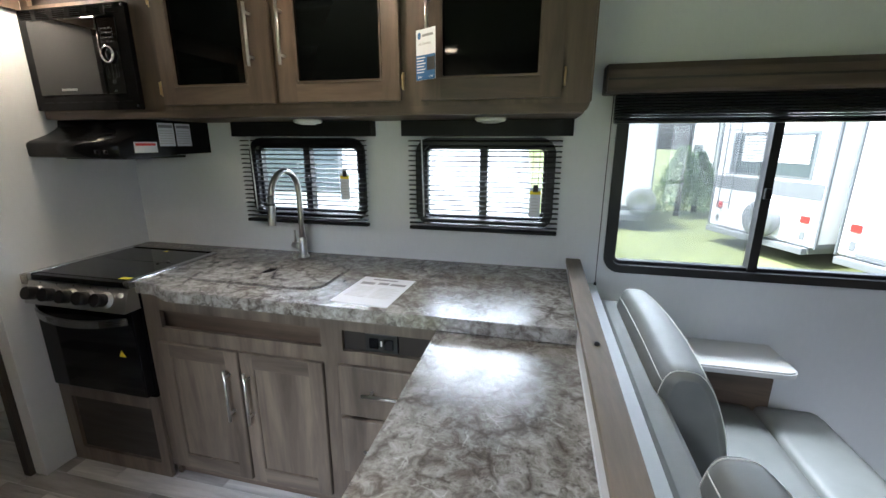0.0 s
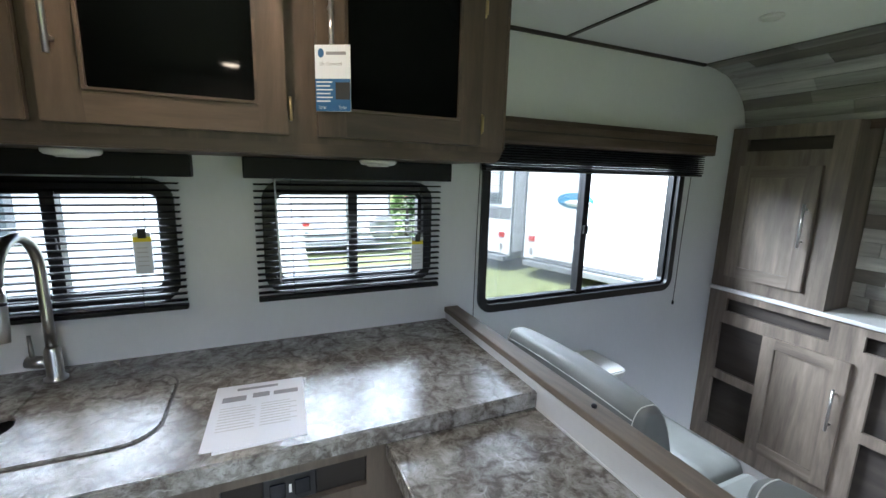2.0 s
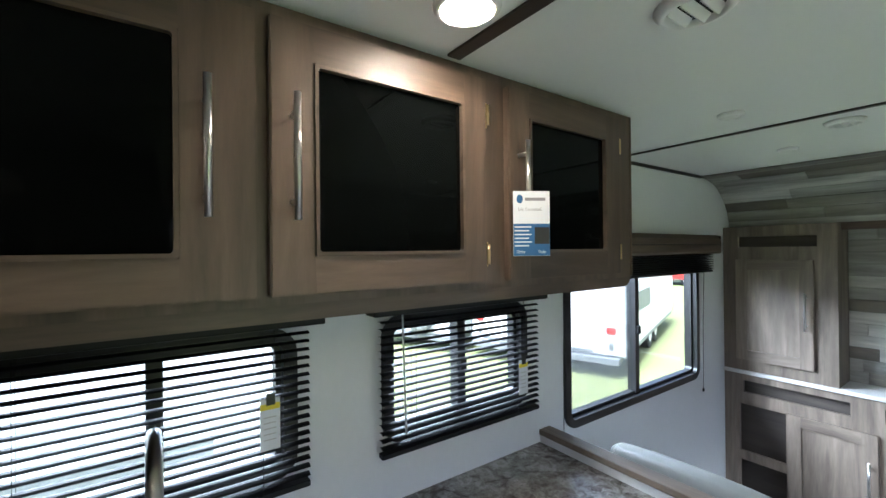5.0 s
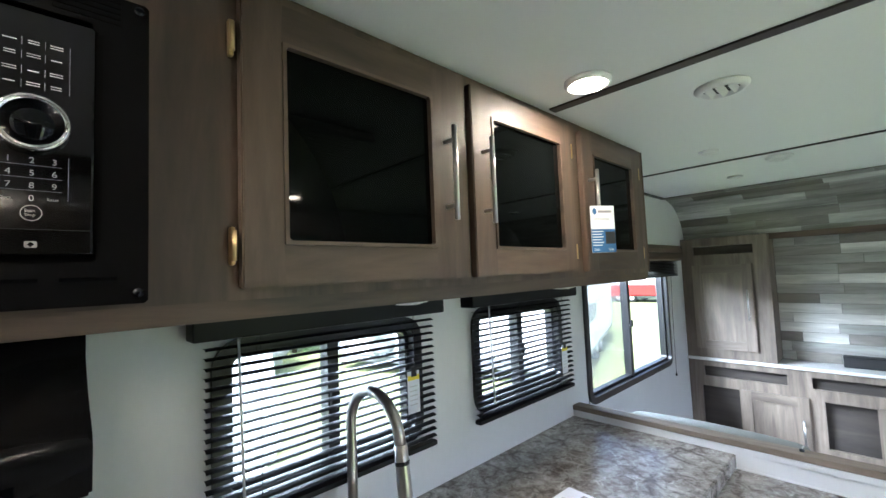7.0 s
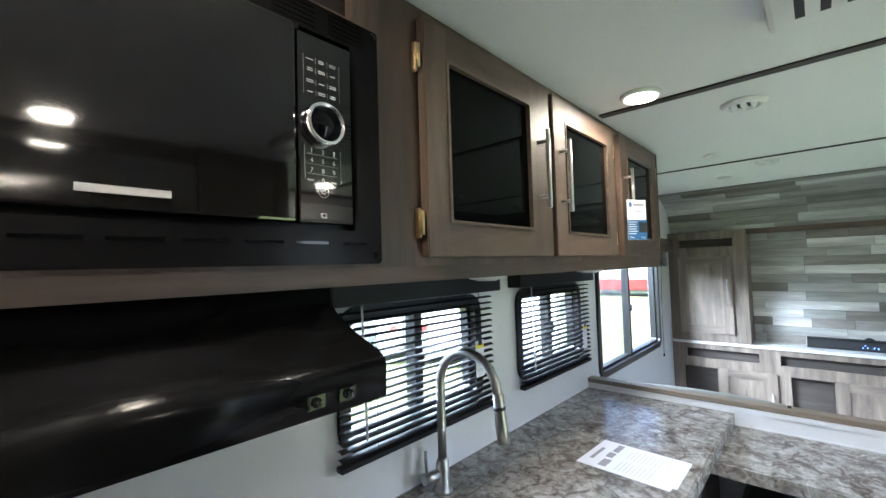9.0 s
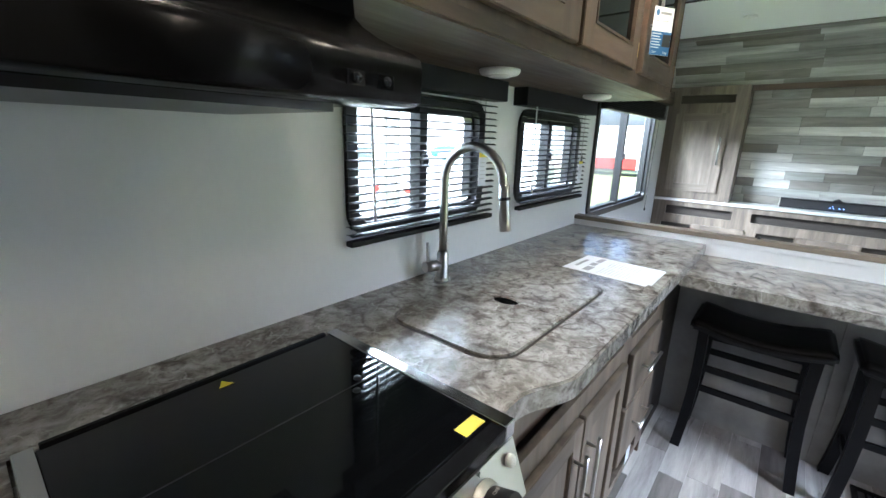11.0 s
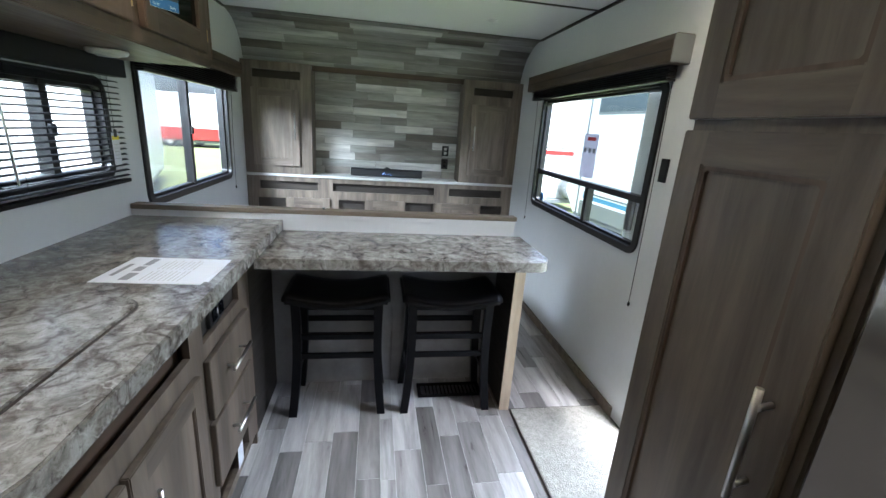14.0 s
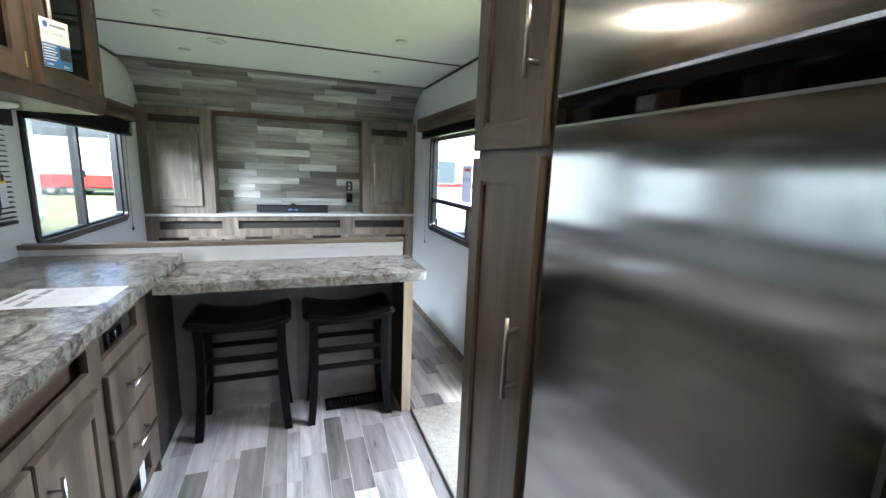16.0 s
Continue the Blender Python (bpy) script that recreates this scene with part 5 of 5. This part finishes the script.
def back_point(y0, y1, turn, q):
    """A place on the back cushion: turn goes round its section, q along it from end to end."""
    cy, half = (y0 + y1) / 2, (y1 - y0) / 2
    e = 0.055
    d = (1 - abs(q)) * half
    shrink = 1.0 if d >= e else math.sqrt(max(0.0, 1 - (1 - d / e) ** 2)) * 0.3 + 0.7 if d > 0 else 0.7
    c, s = math.cos(turn), math.sin(turn)
    n = 2 / 3.4
    px = math.copysign(abs(c) ** n, c) * (0.092 - 0.026 * s) * shrink
    pz = math.copysign(abs(s) ** n, s) * 0.245 * (0.82 + 0.18 * shrink)
    sag = 0.014 * (1 - q * q)
    return Vector((0.275 + px - 0.16 * pz + (sag if c > 0 else 0), cy + q * half, 0.665 + pz + (sag * 0.7 if s > 0 else 0)))


def back_cushion(y0, y1):
    t = bmesh.new()
    half = (y1 - y0) / 2
    ends = [k / 6 * 0.055 / half for k in range(7)]
    qs = [-1 + d for d in ends] + [-0.6, -0.3, 0, 0.3, 0.6] + [1 - d for d in ends[::-1]]
    rings = [[t.verts.new(back_point(y0, y1, 2 * math.pi * k / 44, q)) for k in range(44)] for q in qs]
    for r, w in zip(rings, rings[1:]):
        for k in range(44):
            t.faces.new((r[k], r[(k + 1) % 44], w[(k + 1) % 44], w[k]))
    t.faces.new(rings[0])
    t.faces.new(rings[-1])
    bmesh.ops.recalc_face_normals(t, faces=t.faces)
    for f in t.faces:
        f.smooth = len(f.verts) == 4
    return t


for y0, y1 in ((-0.70, -0.16), (-1.66, -1.05)):
    back = part("back_cushion", back_cushion(y0 - (0.1 if y0 > -1 else 0), y1), vinyl, sofa)
    yb = y0 - (0.1 if y0 > -1 else 0)
    for turn in (0.33 * math.pi, 0.72 * math.pi):
        bm = bmesh.new()
        tube(bm, [back_point(yb, y1, turn, -0.93 + 1.86 * k / 24) + Vector((0, 0, 0.0006)) for k in range(25)], 0.0016, 5)
        part("stitching", bm, stitch_mat, back, "pale thread seam")
    for end in (-1, 1):
        bm = bmesh.new()
        tube(bm, [back_point(yb, y1, math.pi * (-0.35 + 1.7 * k / 40), end * 0.93) + Vector((0, end * 0.0004, 0.0004)) for k in range(41)], 0.0016, 5)
        part("stitching", bm, stitch_mat, back, "pale thread seam")
    part("seat_cushion", cushion(0.36, 0.70, y0, y1, 0.28, 0.48, 0.012), vinyl, sofa)
    part("foot_cushion", cushion(0.70, 0.915, y0, y1, 0.26, 0.485, 0.012), vinyl, sofa)
part("console", boxes((0.36, 0.86, -1.03, -0.72, 0.28, 0.50), bevel=0.03), vinyl, sofa)
bm = bmesh.new()
lathe(bm, [(0.048, 0.5005), (0.048, 0.507), (0.038, 0.507), (0.036, 0.5008)], Matrix.Translation((0.62, -0.80, 0)))
part("cup_holder", bm, chrome, sofa)
bm = bmesh.new()
lathe(bm, [(0.036, 0.5005), (0.036, 0.502), (0.001, 0.502)], Matrix.Translation((0.62, -0.80, 0)))
part("cup_well", bm, black_matt, sofa)

tbl = thing("side_table", "small wall-fixed table with a white rounded top", "table", (0.62, -0.1, 0.42))
bm = bmesh.new()
prism(bm, [(0.43, -0.001), (0.43, -0.24)] + [(0.755 + 0.05 * math.sin(radians(a)), -0.19 - 0.05 * math.cos(radians(a))) for a in range(0, 91, 15)] + [(0.805, -0.001)], "z", 0.632, 0.656)
bmesh.ops.bevel(bm, geom=[e for e in bm.edges if all(v.co.z > 0.65 for v in e.verts)], offset=0.006, segments=2, affect="EDGES")
part("tabletop", bm, white_top, tbl)
part("carcass", boxes((0.45, 0.755, -0.17, -0.001, 0.0, 0.6315)), wood_x, tbl)

# ---- media shelf things ----
sb = thing("soundbar", "black soundbar on the white media top", "soundbar", (1.80, -1.13, 0.92))
bm = bmesh.new()
prism(bm, [(1.775, 0.9205), (1.77, 0.93), (1.772, 0.978), (1.782, 0.986), (1.84, 0.986), (1.845, 0.9205)], "y", -1.445, -0.824)
part("body", bm, black_matt, sb)
bm = bmesh.new()
prism(bm, [(-1.165, 0.9865), (-1.15, 1.0), (-1.135, 1.006), (-1.12, 1.0), (-1.105, 0.9865)], "x", 1.79, 1.82)
part("remote_dock", bm, black_matt, sb)
led = glow("blue_indicator", (0.15, 0.35, 1.0), 1.5)
for y, z in ((-1.10, 0.945), (-1.12, 0.945), (-1.15, 0.945), (-1.17, 0.945), (-1.11, 0.958)):
    part("indicator", boxes((1.7685, 1.7697, y - 0.003, y + 0.003, z - 0.002, z + 0.002)), led, sb)
wp = solid("cable_plate", boxes((1.853, 1.8605, -1.205, -1.147, 1.43, 1.46), bevel=0.002), white_plastic, "small white cable plate on the plank wall", "wall plate")
for z in (1.171, 1.055):
    op = solid("wall_socket", boxes((1.852, 1.8605, -1.685, -1.625, z - 0.045, z + 0.045), bevel=0.003), black_plastic, "black wall socket on the plank wall", "socket", "wall sockets")
    for dz in (-0.018, 0.018):
        part("outlet", boxes((1.850, 1.8517, -1.668, -1.642, z + dz - 0.012, z + dz + 0.012), bevel=0.002), chrome if z > 1.1 else black_gloss, op)

# ---- entry door: an open doorway, the leaf folded back outside ----
frame_door = structure("door_1", ring(bmesh.new(), -1.165, -0.44, -0.02, 1.885, 0.09, 0.03, "y", YB + 0.0008, YB + 0.014), black_plastic, "black frame of the open entry door")
part("jamb", ring(bmesh.new(), -1.136, -0.469, 0.0, 1.856, 0.07, 0.008, "y", YB - 0.075, YB - 0.0005), steel, frame_door)
part("threshold", boxes((-1.12, -0.48, YB - 0.07, YB + 0.01, 0.0005, 0.012), bevel=0.003), steel, frame_door)
for z in (0.22, 0.30, 0.38, 0.88, 0.97, 1.05, 1.50, 1.58, 1.66):
    h = part("hinge", boxes((-0.4815, -0.4775, YB - 0.06, YB - 0.02, z - 0.018, z + 0.018), bevel=0.001), steel, frame_door)
    bm = bmesh.new()
    lathe(bm, [(0.006, 0), (0.006, 0.003), (0.001, 0.004)], Matrix.Translation((-0.4816, YB - 0.04, z)) @ Matrix.Rotation(radians(-90), 4, "Y"), 10)
    part("screw", bm, chrome, h)
part("warning_label", boxes((-0.4675, -0.4445, YB + 0.0145, YB + 0.0155, 0.68, 0.76)), yellow, frame_door, "yellow label")
leaf_door = thing("entry_door", "white entry door folded open against the outside wall", "door", (-0.45, YB - 0.1, 0))
part("panel", boxes((-0.45, 0.05, YB - 0.13, YB - 0.095, 0.0, 1.85), bevel=0.006), rv_white, leaf_door)
part("handle", boxes((-0.03, 0.02, YB - 0.0945, YB - 0.07, 0.92, 1.08), bevel=0.008), rv_grey, leaf_door)
solid("light_switch", boxes((-0.335, -0.29, YB + 0.0008, YB + 0.012, 1.205, 1.305), bevel=0.003), black_plastic, "black wall switch beside the door", "switch")

# Fridge trim
part("handle_recess", boxes((-2.118, -1.556, -1.6985, -1.66, 1.4525, 1.4995)), black_gloss, fridge)
bm = bmesh.new()
prism(bm, [(-2.118, 1.485), (-1.556, 1.485), (-1.556, 1.4995), (-2.118, 1.4995)], "y", -1.659, -1.641)
part("handle_lip", bm, black_paint, fridge)

# Bedroom end beyond the partition
bed = thing("bed_base", "white bed platform with a small locker door", "bed", (-3.3, -0.8, 0))
part("platform", boxes((-4.1, -2.95, -1.1, -0.05, 0, 0.42), bevel=0.01), wall_paint, bed)
part("locker_door", boxes((-2.949, -2.942, -0.75, -0.4, 0.06, 0.30), bevel=0.002), white_plastic, bed)
part("mattress", cushion(-4.1, -2.93, -1.1, -0.04, 0.42, 0.66, 0.01), vinyl, bed)


# ---- outdoors ----
grass = mat("grass", rough=0.9)
nodes_of(grass)[1].new(mix_of(grass, 0.5, ramp_of(grass, noise_of(grass, coords(grass), 0.6, 8, 0.7), [(0.3, (0.095, 0.122, 0.036)), (0.7, (0.175, 0.205, 0.068))]), ramp_of(grass, noise_of(grass, coords(grass), 18, 6, 0.7), [(0.3, (0.07, 0.088, 0.03)), (0.7, (0.18, 0.192, 0.08))])), nodes_of(grass)[2].inputs[0])
GZ = -0.75
structure("ground", boxes((-150, 150, -150, 150, GZ - 0.3, GZ)), grass, "grass lot around the caravan")
rv_red = mat("caravan_red", (0.42, 0.03, 0.025), 0.4)
rv_blue = mat("caravan_blue", (0.05, 0.22, 0.38), 0.4)
rubber = mat("tyre_rubber", (0.02, 0.02, 0.022), 0.8)
dark_glass = mat("tinted_glass", (0.08, 0.10, 0.11), 0.06)


def caravan(x, y, rz, length, label, windows=(), stripes=(), rear_spare=False, height=2.75, width=2.45, lamps=True):
    """A parked trailer: local +x runs along its length from the rear, y = 0 is one side, z = 0 the ground."""
    ob = thing("caravan", label, "caravan", (0, 0, 0), "parked caravans")
    ob.matrix_basis = pose(x, y, GZ, 0, 0, rz)

    def lp(name, bm, material, parent=ob, lab=""):
        o = part(name, bm, material, parent, lab)
        o.matrix_parent_inverse = Matrix()
        return o

    z0 = 0.38
    t = bmesh.new()
    prism(t, [(0, z0), (length - 0.5, z0), (length, z0 + 0.5), (length - 0.25, z0 + height - 0.3), (length - 0.8, z0 + height), (0.06, z0 + height), (0, z0 + height - 0.08)], "y", 0, width)
    bmesh.ops.bevel(t, geom=t.edges[:], offset=0.04, segments=2, affect="EDGES")
    lp("body", t, rv_white)
    lp("chassis", boxes((0.05, length - 0.4, 0.12, width - 0.12, z0 - 0.12, z0 + 0.02)), rv_grey)
    lp("bumper", boxes((-0.14, -0.02, 0.1, width - 0.1, z0 - 0.12, z0), bevel=0.01), rv_grey)
    for side in (-0.006, width - 0.006):
        lp("skirt_trim", boxes((0.05, length - 0.5, side, side + 0.012, z0 + 0.01, z0 + 0.09)), rv_grey)
    for face, a, b, za, zb in windows:
        bb = {"rear": (-0.012, 0.02, a, b, za, zb), "right": (a, b, -0.012, 0.02, za, zb), "left": (a, b, width - 0.02, width + 0.012, za, zb)}[face]
        w = lp("window", boxes(bb, bevel=0.005), rv_grey)
        g = 0.05
        cc = {"rear": (-0.016, 0.0, a + g, b - g, za + g, zb - g), "right": (a + g, b - g, -0.016, 0, za + g, zb - g), "left": (a + g, b - g, width, width + 0.016, za + g, zb - g)}[face]
        lp("pane", boxes(cc), dark_glass, w)
    for face, a, b, za, zb, m in stripes:
        bb = {"rear": (-0.006, 0.01, a, b, za, zb), "right": (a, b, -0.006, 0.01, za, zb), "left": (a, b, width - 0.01, width + 0.006, za, zb)}[face]
        lp("stripe", boxes(bb), m)
    if lamps:
        for yy in (0.18, width - 0.32):
            lp("tail_lamp", boxes((-0.02, 0.01, yy, yy + 0.17, z0 + 0.42, z0 + 0.55), bevel=0.008), rv_red)
            lp("marker_plate", boxes((-0.014, 0.01, yy + 0.04, yy + 0.13, z0 + 0.12, z0 + 0.27), bevel=0.004), rv_grey)
    for wx in (length * 0.42, length * 0.42 + 0.85):
        for side in (0.06, width - 0.28):
            t = bmesh.new()
            lathe(t, [(0.19, 0), (0.33, 0.0), (0.34, 0.03), (0.34, 0.18), (0.33, 0.21), (0.19, 0.21)], Matrix.Translation((wx, side, 0.34)) @ Matrix.Rotation(radians(-90), 4, "X"), 24)
            wh = lp("wheel", t, rubber)
            t = bmesh.new()
            lathe(t, [(0.185, -0.004), (0.16, 0.015), (0.06, 0.02), (0.05, -0.01), (0.001, -0.01)], Matrix.Translation((wx, side, 0.34)) @ Matrix.Rotation(radians(-90), 4, "X"), 20)
            lp("rim", t, white_plastic, wh)
    if rear_spare:
        t = bmesh.new()
        lathe(t, [(0.001, 0.0), (0.33, 0.0), (0.35, 0.05), (0.35, 0.17), (0.33, 0.2), (0.12, 0.2), (0.10, 0.18), (0.001, 0.18)], Matrix.Translation((-0.03, width * rear_spare, 0.75)) @ Matrix.Rotation(radians(-90), 4, "Y"), 28)
        lp("spare_wheel", t, rv_grey)
    for yy in (0.0, width):
        lp("corner_moulding", boxes((-0.012, 0.03, yy - 0.014, yy + 0.014, z0, z0 + height - 0.1)), rv_grey)
    return ob


spare = caravan(4.6, 6.52, 21.4, 7, "white parked caravan with a spare wheel on its back", [("rear", 0.3, 2.1, 1.55, 2.4)], [("rear", 0.05, 2.4, 1.22, 1.5, rv_grey)], 0.42)
caravan(5.86, 3.15, 19.5, 7, "long white parked caravan with a blue oval emblem", [], [("rear", 0.6, 3.0, 0.42, 0.48, rv_grey), ("right", 0.4, 2.6, 1.1, 1.5, rv_grey)], False, 2.9, 3.3)
caravan(2.6, 9.6, 90, 6.5, "white parked caravan seen from behind", [], [("rear", 0.2, 2.2, 0.5, 0.62, rv_grey)], 0.1)
caravan(-8.8, 2.75, 0, 8.6, "white parked caravan standing side on", [("right", 1.2, 2.2, 1.6, 2.2), ("right", 5.2, 6.4, 1.6, 2.2)], [("right", 0.3, 8.0, 0.75, 0.9, rv_grey)])
caravan(26, 15, -90, 9, "white parked caravan with a red lower band", [], [("right", 0.2, 8.2, 0.4, 1.15, rv_red)])
caravan(2.6, -8.4, 4, 5.1, "white parked caravan with a red window band and dark skirt", [("left", 2.6, 4.2, 2.62, 3.12)], [("left", 0.3, 4.4, 0.42, 0.78, rv_grey), ("left", 2.66, 4.14, 2.7, 3.04, rv_red), ("left", 2.5, 4.3, 0.84, 0.93, rv_blue), ("left", 2.5, 4.3, 0.95, 0.99, rv_grey), ("left", 4.48, 4.54, 0.42, 3.3, rv_grey), ("left", 2.34, 2.38, 0.42, 3.3, rv_grey)], False, 3.1)
caravan(9.6, -7.2, 8, 8, "white parked caravan with red and grey stripes", [("rear", 1.5, 2.2, 1.7, 2.4)], [("rear", 0.1, 2.4, 1.62, 1.74, rv_red), ("rear", 0.1, 2.4, 1.80, 1.84, rv_grey)], 0.25, 3.0)
caravan(7.4, 19.5, 5, 7, "white parked caravan with one small window", [("rear", 1.2, 2.2, 1.45, 2.1)], [("rear", 0.1, 2.4, 0.5, 0.75, rv_grey)])

# Ladder, blind slats and wheel cover on the caravan with the spare wheel
for yy in (1.86, 2.16):
    t = bmesh.new()
    tube(t, [(-0.01, yy, 0.78), (-0.1, yy, 0.82), (-0.1, yy, 1.5), (-0.1, yy, 2.9), (-0.01, yy, 2.95)], 0.016, 8)
    part("ladder_rail", t, rv_grey, spare).matrix_parent_inverse = Matrix()
for z in (0.95, 1.25, 1.55, 1.85, 2.15, 2.45, 2.75):
    t = bmesh.new()
    tube(t, [(-0.1, 1.86, z), (-0.1, 2.16, z)], 0.013, 8)
    part("ladder_rung", t, rv_grey, spare).matrix_parent_inverse = Matrix()
for k in range(9):
    part("blind_slat", boxes((-0.024, -0.017, 0.4, 1.82, 1.83 + 0.057 * k, 1.87 + 0.057 * k)), white_plastic, spare).matrix_parent_inverse = Matrix()

# Oval emblem on the long caravan
emb = bmesh.new()
lathe(emb, [(1, 0), (1, 0.01), (0.86, 0.012), (0.001, 0.012)], Matrix.Translation((5.86, 3.15, 1.02)) @ Matrix.Rotation(radians(19.5), 4, "Z") @ Matrix.Translation((-0.003, 2.1, 0)) @ Matrix.Rotation(radians(-90), 4, "Y") @ Matrix.Diagonal((0.16, 0.40, 1, 1)), 28)
oval = solid("oval_emblem", emb, rv_blue, "blue oval emblem with a white field on a caravan", "emblem")
emb = bmesh.new()
lathe(emb, [(1, 0.013), (1, 0.016), (0.001, 0.016)], Matrix.Translation((5.86, 3.15, 0.96)) @ Matrix.Rotation(radians(19.5), 4, "Z") @ Matrix.Translation((-0.003, 2.02, 0)) @ Matrix.Rotation(radians(-90), 4, "Y") @ Matrix.Diagonal((0.07, 0.30, 1, 1)), 24)
part("white_field", emb, white_plastic, oval)


def hedge(x, y, h, r, seed):
    """A conifer: tapered trunk and a crown of many small leaf clumps."""
    ob = thing("conifer", "green conifer shrub between parked caravans", "tree", (x, y, GZ))
    rn = random.Random(seed)
    t = bmesh.new()
    tube(t, [(x, y, GZ), (x + 0.03, y, GZ + h * 0.5), (x, y, GZ + h * 0.95)], [0.09, 0.06, 0.015], 8)
    part("trunk", t, strip_dark, ob)
    vs, fs = [], []
    for _ in range(1500):
        s = rn.random() ** 0.8
        rad = r * (1 - s) ** 0.7 * (0.55 + 0.5 * rn.random())
        a = rn.random() * 6.283
        p = Vector((x + rad * math.cos(a), y + rad * math.sin(a), GZ + 0.12 + s * (h - 0.15)))
        d = Vector((math.cos(a) + rn.uniform(-0.5, 0.5), math.sin(a) + rn.uniform(-0.5, 0.5), rn.uniform(-0.1, 0.9))).normalized() * rn.uniform(0.08, 0.16)
        q = d.orthogonal().normalized() * d.length * 0.35
        k = len(vs)
        vs += [p - q, p + d * 0.5 - q * 0.2, p + d, p + q]
        fs += [(k, k + 1, k + 2), (k, k + 2, k + 3)]
    me = bpy.data.meshes.new("crown")
    me.from_pydata([tuple(v) for v in vs], [], fs)
    me.materials.append(leaf)
    part("crown", me, None, ob)


leaf = mat("conifer_leaf", (0.05, 0.11, 0.02), 0.8)
hedge(4.0, 12.2, 2.1, 0.8, 3)
hedge(4.7, 12.9, 1.9, 0.7, 5)

# ---- planks of the floor and the media wall ----
rnd = random.Random(11)
plank_mesh = {}


def plank(parent, key, dims, at, material, bev):
    if key not in plank_mesh:
        t = bmesh.new()
        box(t, 0, dims[0], 0, dims[1], 0, dims[2])
        top = [e for e in t.edges if (all(v.co.z > dims[2] - 1e-6 for v in e.verts) if dims[2] < 0.02 else all(v.co.x < 1e-6 for v in e.verts))]
        bmesh.ops.bevel(t, geom=top, offset=bev, segments=1, affect="EDGES")
        plank_mesh[key] = mesh_of("plank", t, material)
    o = new("plank", plank_mesh[key])
    o.parent = parent
    o.location = at


y, r = YB + 0.0005, 0
WIDTHS = (0.118, 0.095, 0.092, 0.118, 0.060, 0.098, 0.112)
while y < -0.45:
    wide = WIDTHS[r % 7]
    r += 1
    x = -3.4 - rnd.random() * 0.6
    while x < 1.62:
        n = rnd.choice((0.24, 0.36, 0.48, 0.62, 0.76))
        if x + n > 1.66:
            n = round(1.66 - x, 3)
            if n < 0.03:
                break
        if x + n > -3.0:
            plank(floor, ("f", n, wide), (n - 0.0014, wide - 0.0014, 0.004), (x, y, -0.004), floor_wood, 0.0008)
        x += n
    y += wide
RH = 0.0634
for r in range(13):
    z = 0.9215 + RH * r
    y = -1.754
    first = True
    while y < -0.53:
        n = rnd.choice((0.22, 0.34, 0.46, 0.60)) if not first else rnd.choice((0.12, 0.22, 0.34, 0.46))
        first = False
        n = min(n, -0.521 - y)
        if n < 0.02:
            break
        out = rnd.choice((0.008, 0.0095, 0.011))
        plank(media_wall, ("w", round(n, 3), out), (out, n - 0.0015, RH - 0.0015), (1.8718 - out, y, z), wall_wood, 0.0008)
        y += n
